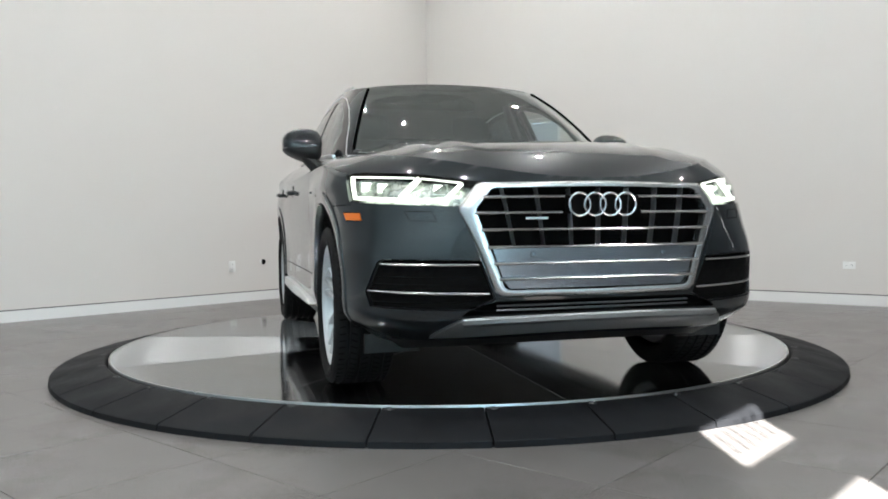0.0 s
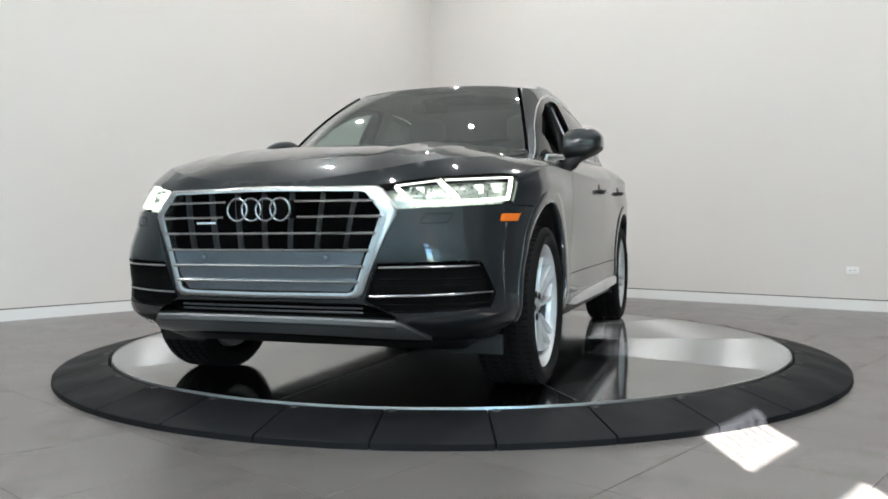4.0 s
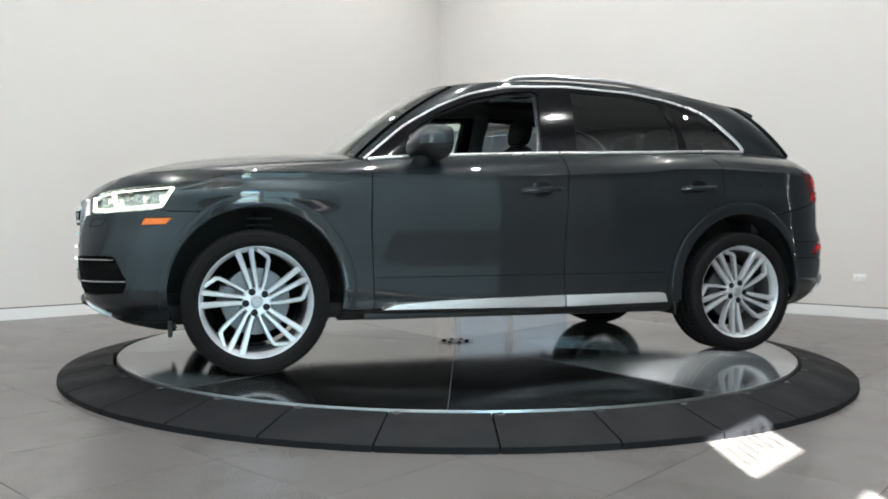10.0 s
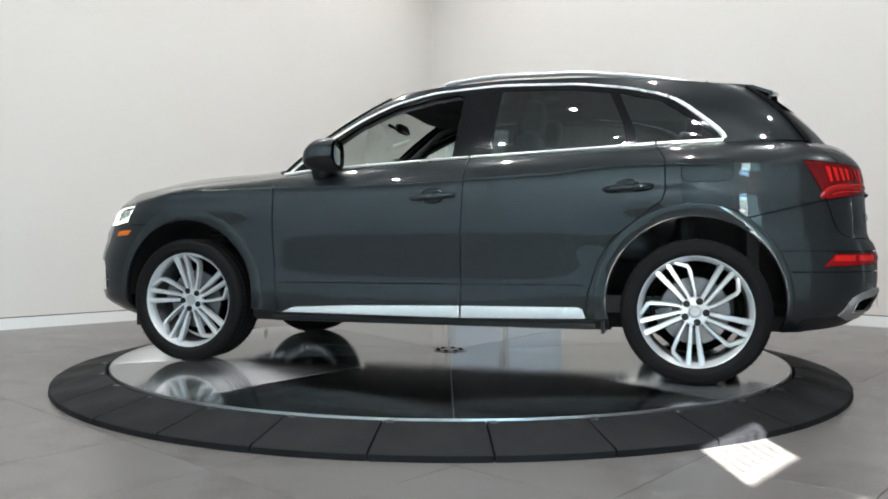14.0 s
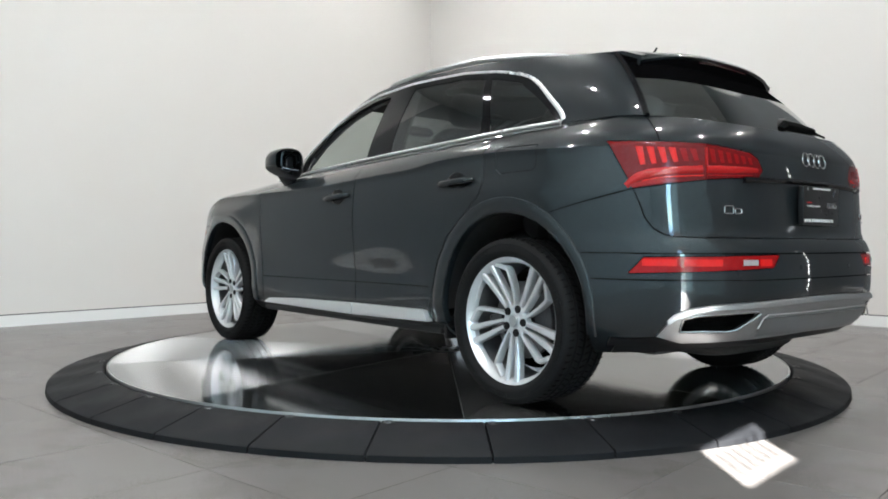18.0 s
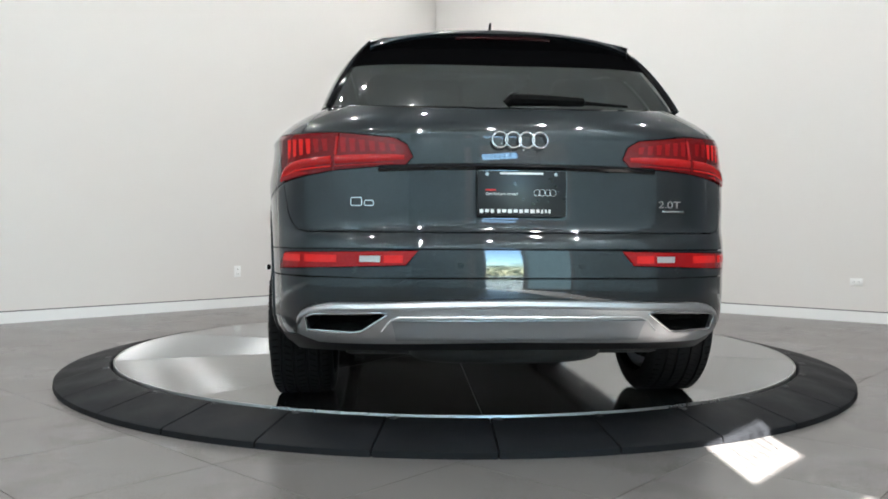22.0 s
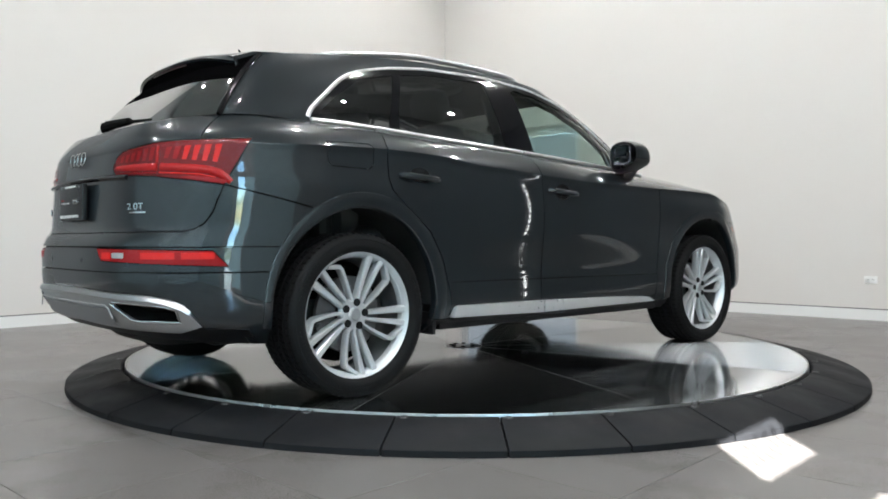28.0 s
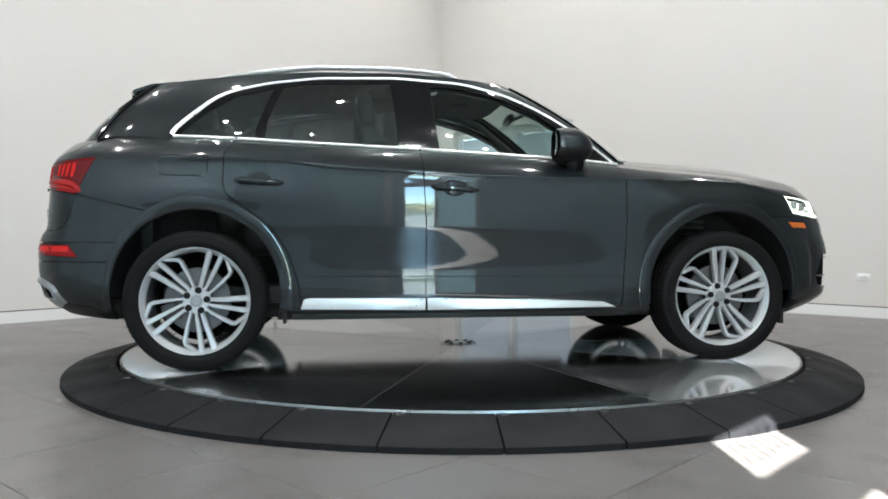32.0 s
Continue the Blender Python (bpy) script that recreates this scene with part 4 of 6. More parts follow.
def grille():
    # frame: a wide band that follows the outline
    outer = [(y, z) for y, z in GRILLE[1:-1]]
    inner = [(0.402, 0.842), (0.418, 0.836), (0.474, 0.768), (0.474, 0.752), (0.378, 0.478), (0.366, 0.469), (0.345, 0.466)]
    ring_o = [(0.0, 0.868)] + outer + [(0.0, 0.438)]
    ring_i = [(0.0, 0.846)] + inner + [(0.0, 0.463)]
    nb = bmesh.new()
    for s in (1, -1):
        secs = []
        for (yo, zo), (yi, zi) in zip(ring_o, ring_i):
            ro, ri = skin_x(yo, zo), skin_x(yi, zi)
            mid = ((yo + yi) / 2, (zo + zi) / 2)
            rm = skin_x(*mid)
            sec = [(ro - 0.02, yo, zo), (ro + 0.002, yo, zo), (ro * 0.75 + rm * 0.25 + 0.010, yo * 0.8 + yi * 0.2, zo * 0.8 + zi * 0.2), (rm + 0.012, *mid), (ri + 0.006, yi * 0.9 + yo * 0.1, zi * 0.9 + zo * 0.1), (ri - 0.03, yi, zi)]
            secs.append([nb.verts.new((p[0], p[1] * s, p[2])) for p in sec])
        for a, b in zip(secs, secs[1:]):
            for k in range(5):
                nb.faces.new((a[k], b[k], b[k + 1], a[k + 1]) if s < 0 else (a[k + 1], b[k + 1], b[k], a[k]))
    bmesh.ops.remove_doubles(nb, verts=nb.verts[:], dist=5e-4)
    bmesh.ops.recalc_face_normals(nb, faces=nb.faces[:])
    frame_ob = part("grille_frame", nb, M_FRAME, car, "wide satin silver octagonal grille frame", angle=50)
    # black back
    nb = bmesh.new()
    vs = [nb.verts.new((2.15, y, z)) for y, z in [(-p[0], p[1]) for p in ring_o[1:-1]][::-1] + [(p[0], p[1]) for p in ring_o[1:-1]]]
    nb.faces.new(vs)
    part("grille_back", nb, M_GAP, frame_ob)

    def half(z):
        pts = sorted((b, a) for a, b in inner)
        return float(np.interp(z, [p[0] for p in pts], [p[1] for p in pts]))
    for z in (0.809, 0.750, 0.688, 0.624, 0.563, 0.505):
        hw = half(z) + 0.012
        ys = np.linspace(-hw, hw, 25)
        if z > 0.74:                                        # these stop at the emblem
            runs = [[y for y in ys if y < -0.135], [y for y in ys if y > 0.135]]
        else:
            runs = [list(ys)]
        for run in runs:
            pts = [(skin_x(y, z) - 0.004, y, z) for y in run]
            part("bar", tube(pts, 0.0125, 8, flat=0.48), M_CHROME if z > 0.6 else M_FRAME, frame_ob, "bright horizontal grille bar")
        for s in (1, -1):                                   # thicker bright ends
            pts = [(skin_x(y, z) + 0.001, y * s, z) for y in np.linspace(hw - 0.11, hw, 5)]
            part("bar_end", tube(pts, [0.006, 0.013, 0.0145, 0.0145, 0.014], 8, flat=0.52), M_CHROME, frame_ob)
    for y in (-0.355, -0.235, -0.115, 0.0, 0.115, 0.235, 0.355):
        top = 0.84
        pts = [(skin_x(y, z) - 0.034, y * (1.06 - 0.12 * (0.84 - z) / 0.22), z) for z in np.linspace(top, 0.625, 6)]
        part("rib", tube(pts, 0.020, 8, flat=0.13, up=(0, 1, 0)), M_RIB, frame_ob)
    # plain lower panel behind the last three bars
    nb = bmesh.new()
    rows = [[(skin_x(y, z) - 0.010, y, z) for y in np.linspace(-half(z) * 0.99, half(z) * 0.99, 21)] for z in np.linspace(0.620, 0.468, 6)]
    grid_bm(rows, nb)
    bmesh.ops.recalc_face_normals(nb, faces=nb.faces[:])
    part("grille_panel", nb, M_PLATEG, frame_ob, "plain satin grey panel in the lower grille")
    for s in (1, -1):
        part("sensor", lathe([(0.0, 0.004), (0.009, 0.003), (0.011, 0.0)], 16, axis="x"), M_PLATEG, frame_ob, m=pose(skin_x(0.27, 0.595) - 0.008, 0.27 * s, 0.595))
    # small plain badge bar
    part("badge_bar", box(2.268, 2.274, -0.30, -0.21, 0.724, 0.734, 0.001), M_CHROME, frame_ob, "small bright badge bar")
    emblem(2.296, 0.779, 1.0, 0.043, 0.0627, 0.005, frame_ob)
    part("emblem_back", box(2.25, 2.272, -0.135, 0.135, 0.742, 0.817, 0.01), M_GAP, frame_ob)


def emblem(x, z, facing, r, pitch, thick, parent, tilt=0.0, mid=0.0):
    """Four plain interlocked bright rings."""
    for k in range(4):
        yc = mid + (k - 1.5) * pitch
        pts = [(x + facing * (0.001 + (0.002 if (k + (a > 8)) % 2 else 0.0)) + tilt * r * math.sin(math.radians(a * 20)), yc + r * math.cos(math.radians(a * 20)), z + r * math.sin(math.radians(a * 20))) for a in range(18)]
        part("ring", tube(pts, thick, 8, closed=True, up=(1, 0, 0)), M_CHROME, parent, "bright chrome ring")


def intake():
    recess("intake", True, M_GAP, "lower_intake", 0.05)
    cols = []
    for k in range(-26, 27):
        d = 23.6 * k / 26
        z = 0.366 - 0.009 * (abs(d) / 24) ** 3
        col = [front_pt(abs(d), z + dz, o) for o, dz in ((0.008, 0.004), (0.018, -0.004), (0.026, -0.020), (0.024, -0.030), (0.011, -0.034))]
        cols.append([(p.x, p.y * (1 if d > 0 else -1), p.z) for p in col])
    nb = grid_bm(cols)
    bmesh.ops.recalc_face_normals(nb, faces=nb.faces[:])
    part("skid_ledge", nb, M_SKID, car, "dull silver ledge of the skid plate")
    for z in (0.388, 0.405):
        pts = [(skin_x(y, z) - 0.015, y, z) for y in np.linspace(-0.40, 0.40, 15)]
        part("intake_slat", tube(pts, 0.004, 6), M_LAMPIN, car)


def headlights():
    for s in (1, -1):
        nb = take(HALF, REG["headlight"], (s,), lift=-0.045)
        house = part("headlight", nb, M_REFLECT, car, "lit LED headlight with bright angular running light")
        nb = take(HALF, REG["headlight"], (s,), lift=-0.001)
        lens = part("lens", nb, M_LENS, house, "clear lens")
        lens.visible_shadow = False

        def strip(pts, r, m=M_DRL, flat=0.6, name="light_strip"):
            part(name, tube(flip([front_pt(a, z, d) for a, z, d in pts], s), r, 8, flat=flat), m, house, "white light strip" if m in (M_DRL, M_DRL2) else "")
        n = 8
        line = lambda p, q, d: [(p[0] + (q[0] - p[0]) * k / n, p[1] + (q[1] - p[1]) * k / n, d) for k in range(n + 1)]
        strip(line((26.0, 0.800), (33.0, 0.803), -0.020) + line((33.6, 0.804), (45.2, 0.822), -0.020)[1:], 0.0120)
        strip(line((23.6, 0.862), (26.2, 0.802), -0.022), 0.0085, flat=1.0)
        strip(line((31.2, 0.886), (34.4, 0.812), -0.021), 0.0105, flat=1.0)
        strip(line((45.4, 0.826), (47.2, 0.908), -0.022), 0.0085, flat=1.0)
        strip(line((23.8, 0.865), (30.8, 0.886), -0.024), 0.0060, M_DRL2)
        strip(line((32.4, 0.889), (46.9, 0.909), -0.024), 0.0065, M_DRL2)
        for a, z in ((27.2, 0.842), (38.2, 0.856), (42.2, 0.864)):
            c = front_pt(a, z, -0.03)
            rot = pose(0, 0, 0, 0, 0, (a - 24) * 0.7 * s)
            p = Matrix.Translation((c.x, c.y * s, c.z)) @ rot
            part("projector", box(-0.034, -0.030, -0.025, 0.025, -0.016, 0.016, 0.001), M_BEAM, house, "bright projector lamp", m=p)
            for b0 in (box(-0.034, 0.0, -0.029, 0.029, 0.017, 0.020), box(-0.034, 0.0, -0.029, 0.029, -0.020, -0.017), box(-0.034, 0.0, -0.029, -0.026, -0.017, 0.017), box(-0.034, 0.0, 0.026, 0.029, -0.017, 0.017)):
                part("bezel", b0, M_REFLECT, house, m=p)


def washers():
    for s in (1, -1):
        loop = [(27.4, 0.722), (32.0, 0.726), (33.2, 0.762), (28.4, 0.758)]
        loop = [(p[0] + (q[0] - p[0]) * k / 5, p[1] + (q[1] - p[1]) * k / 5) for p, q in zip(loop, loop[1:] + loop[:1]) for k in range(5)]
        part("washer_flap", tube(flip([front_pt(a, z, 0.0002) for a, z in loop], s), 0.0016, 5, closed=True), M_GAP, front_bumper)


washers()
fog_vents()
grille()
intake()
headlights()


# ---- tail ----
def tail_lights():
    for key, both in (("tail_outer", False), ("tail_inner", False)):
        for s in (1, -1):
            nb = rim(take(HALF, REG[key], (s,)), 0.0015, 0.02)
            lens = part("tail_light", nb, M_REDDARK, car if key == "tail_outer" else tailgate, "glossy red tail light lens with lit segments")
            put = lambda pts, r, m, fl=1.0: part("light_segment", tube(flip([rear_pt(a, z, d) for a, z, d in pts], s), r, 10, flat=fl), m, lens)
            def cell(quad, m, label="", out=0.0022, n=6):
                """A raised patch between an upper and a lower edge, each (angle, height) at both ends."""
                (a0, z0), (a1, z1), (b0, y0), (b1, y1) = quad
                rows = []
                for k in range(n + 1):
                    f = k / n
                    rows.append([rear_pt((a0 + (a1 - a0) * f) * (1 - g) + (b0 + (b1 - b0) * f) * g, (z0 + (z1 - z0) * f) * (1 - g) + (y0 + (y1 - y0) * f) * g, out) for g in (0, 0.33, 0.67, 1)])
                nb = grid_bm([flip(r, s) for r in rows])
                bmesh.ops.recalc_face_normals(nb, faces=nb.faces[:])
                part("light_segment", nb, m, lens, label)
            if key == "tail_outer":
                for k in range(6):
                    a = 39.2 - 1.68 * k
                    cell(((a + 0.6, 1.058 - 0.002 * k), (a - 0.50, 1.056 - 0.002 * k), (a - 0.1, 0.986 + 0.003 * k), (a - 0.85, 0.988 + 0.003 * k)), M_REDLIT if k < 4 else M_RED, "bright red light block", n=2)
                put([(41.2, 0.908, -0.008), (40.5, 0.924, -0.007), (39.4, 0.942, -0.006), (37.8, 0.954, -0.006), (35.0, 0.961, -0.006), (32.0, 0.965, -0.006), (29.3, 0.968, -0.006)], [0.008, 0.010, 0.0115, 0.0115, 0.0115, 0.0115, 0.0115], M_REDBAR, 1.5)
                put([(39.0, 0.925, 0.002), (36.5, 0.937, 0.002), (33.0, 0.942, 0.002), (29.3, 0.946, 0.002)], 0.0028, M_REDLIT)
                cell(((41.0, 0.915), (36.0, 0.935), (40.4, 0.902), (33.0, 0.926)), M_RED, "")
            else:
                put([(28.6, 0.968, -0.006), (26, 0.970, -0.006), (23, 0.971, -0.006), (20, 0.973, -0.006), (17.8, 0.974, -0.006)], [0.0115, 0.0115, 0.011, 0.010, 0.008], M_REDBAR, 1.5)
                put([(28.6, 0.946, 0.002), (24.0, 0.949, 0.002), (19.4, 0.953, 0.002)], 0.0028, M_RED)
                put([(28.5, 1.052, 0.001), (28.6, 0.985, 0.001)], 0.006, M_REDBAR)
                for k in range(6):
                    a = 27.6 - 1.55 * k
                    cell(((a + 0.40, 1.050 - 0.0055 * k), (a - 0.55, 1.048 - 0.0055 * k), (a, 0.996), (a - 0.75, 0.996)), M_RED, n=2)
    for s in (1, -1):
        nb = rim(take(HALF, REG["reflector"], (s,)), 0.001, 0.012)
        lens = part("bumper_light", nb, M_RED, car, "red bumper reflector with a clear reversing lamp")
        rows = [[rear_pt(a, z, 0.003) for z in (0.611, 0.632)] for a in (20.4, 21.4, 22.4, 23.4)]
        nb = grid_bm([flip(r, s) for r in rows])
        bmesh.ops.recalc_face_normals(nb, faces=nb.faces[:])
        part("reversing_lamp", nb, M_CLEAR, lens, "clear reversing lamp")
        # reflector cells are brightened by emission, though they are no lamps
        for a0, a1 in ((17.2, 19.9), (27, 33), (34, 39)):
            rows = [[rear_pt(a0 + (a1 - a0) * k / 4, z, 0.002) for z in (0.608, 0.634)] for k in range(5)]
            nb = grid_bm([flip(r, s) for r in rows])
            bmesh.ops.recalc_face_normals(nb, faces=nb.faces[:])
            part("reflector_cell", nb, M_REDLIT, lens)
        pts = flip([rear_pt(a / 0.0222, z, 0.010) for a, z in EXH], s)
        part("exhaust_surround", tube(pts, 0.0045, 8, closed=True, up=(1, 0, 0)), M_CHROME, rear_skid, "bright exhaust surround")
    recess("exhaust_hole", False, M_GAP, "exhaust_recess", 0.06)
    # silver ledge along the top of the diffuser, its dark middle and a thin bright line
    def top(d):
        return float(np.interp(abs(d), [0, 10.7, 28, 32, 34.2, 36], [0.482, 0.479, 0.466, 0.450, 0.428, 0.39]))
    sec = ((-0.004, 0.002), (0.008, -0.005), (0.016, -0.019), (0.015, -0.026), (0.002, -0.031))
    cols = []
    for k in range(-30, 31):
        d = 35.2 * k / 30
        col = [rear_pt(abs(d), top(d) + dz, o) for o, dz in sec]
        cols.append([(p.x, p.y * (1 if d > 0 else -1), p.z) for p in col])
    nb = grid_bm(cols)
    bmesh.ops.recalc_face_normals(nb, faces=nb.faces[:])
    part("ledge", nb, M_LIP, rear_skid, "bright silver ledge")
    nb = grid_bm([[(skin_tail(y, z) - o, y * k, z) for z, o, k in ((0.412, 0.004, 1.0), (0.408, 0.014, 0.99), (0.372, 0.012, 0.97), (0.352, 0.022, 0.96), (0.335, 0.020, 0.955))] for y in [0.45 * q / 12 for q in range(-12, 13)]])
    bmesh.ops.recalc_face_normals(nb, faces=nb.faces[:])
    part("diffuser_insert", nb, M_INSERT, rear_skid, "satin grey diffuser insert")
    pts = [(skin_tail(y, 0.42) - 0.014, y, 0.422 - 0.05 * max(0, (abs(y) - 0.42) / 0.06) ** 2) for y in [0.48 * q / 16 for q in range(-16, 17)]]
    part("trim_line", tube(pts, 0.003, 6), M_SATIN, rear_skid)


def letters(body, size, thick, wide=1.0):
    """Raised letters in the built-in font."""
    tx = bpy.data.curves.new("print", "FONT")
    tx.body, tx.size, tx.align_x, tx.extrude = body, size, "LEFT", thick
    tm = new("tmp", tx)
    me = bpy.data.meshes.new_from_object(tm.evaluated_get(bpy.context.evaluated_depsgraph_get()))
    bpy.data.objects.remove(tm)
    b = bmesh.new()
    b.from_mesh(me)
    bmesh.ops.scale(b, vec=(wide, 1, 1), verts=b.verts[:])
    return b


def tail_details():
    # dark handle strip above the plate
    pts = [(skin_tail(y, 0.944) + 0.004, y, 0.944 - 0.006 * (abs(y) / 0.4) ** 2) for y in np.linspace(-0.49, 0.49, 25)]
    part("handle_strip", tube(pts, 0.019, 8, flat=0.7), M_GLOSS, tailgate, "black handle strip")
    plate = part("licence_plate", box(-2.312, -2.288, -0.157, 0.153, 0.770, 0.927, 0.005), M_BADGE, tailgate, "black plate with white print in a black frame")
    for y0, y1, z0, z1, m in ((-0.075, 0.075, 0.914, 0.921, M_WHITE), (0.09, 0.125, 0.858, 0.863, M_REDINK), (-0.135, 0.145, 0.778, 0.796, M_WHITE)):
        if y1 - y0 > 0.2:
            a, k = y1, 0
            for w in (0.9, 1.0, 0.8, 0.0, 0.8, 1.0, 1.0, 1.0, 0.9, 1.0, 1.1, 0.8, 0.5, 0.5, 0.5):
                w *= 0.0140
                if w:
                    part("print", box(-2.3135, -2.311, a - w, a, z0 + 0.003 + 0.002 * (k % 2), z1 - 0.002), m, plate)
                a -= w + 0.0058
                k += 1
        else:
            part("print", box(-2.3135, -2.311, y0, y1, z0, z1), m, plate)
    part("print", letters("Certified pre-owned", 0.0135, 0.0004), M_WHITE, plate, m=pose(-2.3128, 0.126, 0.843, 90, 0, -90), smooth=False)
    emblem(-2.314, 0.851, -1.0, 0.011, 0.0185, 0.0015, plate, mid=-0.081)
    for y in (0.12, -0.12):
        part("screw", lathe([(0.0, 0.003), (0.006, 0.002), (0.007, 0.0)], 10, axis="x"), M_STEEL, plate, m=pose(-2.311, y, 0.915, 0, 0, 180))
    emblem(-2.276, 1.037, -1.0, 0.0275, 0.0473, 0.0036, tailgate, tilt=0.13)
    for y0, y1, z0, z1 in ((0.548, 0.588, 0.806, 0.834), (0.508, 0.540, 0.806, 0.824), (-0.520, -0.615, 0.789, 0.796)):
        x = skin_tail((y0 + y1) / 2, 0.82)
        slope = (skin_tail(y1, 0.82) - skin_tail(y0, 0.82)) / (y1 - y0)
        b = bmesh.new()
        w, h = abs(y1 - y0) / 2, (z1 - z0) / 2
        if h > 0.008:
            pts = [(0, -w + 0.003, -h), (0, w - 0.003, -h), (0, w, -h + 0.003), (0, w, h - 0.003), (0, w - 0.003, h), (0, -w + 0.003, h), (0, -w, h - 0.003), (0, -w, -h + 0.003)]
            tube(pts, 0.0028, 6, closed=True, bm=b, up=(1, 0, 0))
        else:
            merge(b, box(-0.002, 0.002, -w, w, -h, h, 0.001))
        part("badge", b, M_CHROME, tailgate, "bright model badge", m=pose(x - 0.003, (y0 + y1) / 2, (z0 + z1) / 2, 0, 0, -math.degrees(math.atan(slope))))
    turn = math.degrees(math.atan((skin_tail(0.62, 0.82) - skin_tail(0.50, 0.82)) / 0.12))
    part("badge", letters("2.0T", 0.036, 0.0016, 1.5), M_CHROME, tailgate, "bright engine badge", m=pose(skin_tail(0.505, 0.82) - 0.004, -0.505, 0.805, 90, 0, -90 + turn), smooth=False)
    # wiper
    b = tube([(-2.150, 0.03, 1.180), (-2.156, 0.012, 1.198), (-2.154, -0.10, 1.198), (-2.146, -0.255, 1.195), (-2.142, -0.265, 1.192), (-2.120, -0.43, 1.186)], [0.018, 0.023, 0.021, 0.017, 0.008, 0.005], 8)
    part("rear_wiper", b, M_GAP, car, "black rear wiper arm")
    part("wiper_pivot", lathe([(0.0, 0.03), (0.02, 0.028), (0.026, 0.0)], 16, axis="x"), M_BLACK, car, m=pose(-2.13, 0.0, 1.205, 0, 0, 180))


def parking_sensors():
    for s in (1, -1):
        for d, z in ((9.0, 0.600), (24.0, 0.585)):
            p = rear_pt(d, z, -0.002)
            part("parking_sensor", lathe([(0.0, 0.003), (0.010, 0.003), (0.012, 0.0)], 16, axis="x"), M_PAINT, bumper_top, m=Matrix.Translation((p.x, p.y * s, p.z)) @ pose(0, 0, 0, 0, 0, 180 - d * 0.9 * s))


tail_lights()
tail_details()
parking_sensors()

# ---- greenhouse ----
GROWS = green_grid()
IW = next(i for i in range(NU) if GROWS[i][0][1] >= 0.718)
IR = next(i for i in range(NF + NS, NU) if GROWS[i][0][1] <= 0.708)
DLO = [(0.845, 1.09), (0.62, 1.278), (0.42, 1.398), (0.22, 1.485), (-0.01, 1.54), (-0.374, 1.561), (-0.80, 1.548), (-1.06, 1.515), (-1.25, 1.468), (-1.34, 1.425), (-1.45, 1.33),
       (-1.562, 1.232), (-1.545, 1.205), (-1.50, 1.0), (0.86, 1.0)]
G_FRONT = [(0.60, 1.0), (0.60, 1.238), (0.42, 1.362), (0.22, 1.450), (0.0, 1.504), (-0.15, 1.520), (-0.19, 1.505), (-0.17, 1.30), (-0.14, 1.0)]
G_REAR = [(-0.365, 1.0), (-0.38, 1.30), (-0.405, 1.528), (-0.80, 1.515), (-0.985, 1.490), (-1.06, 1.30), (-1.10, 1.0)]
G_QUART = [(-1.035, 1.482), (-1.235, 1.436), (-1.40, 1.325), (-1.515, 1.226), (-1.49, 1.0), (-1.155, 1.0), (-1.12, 1.26)]


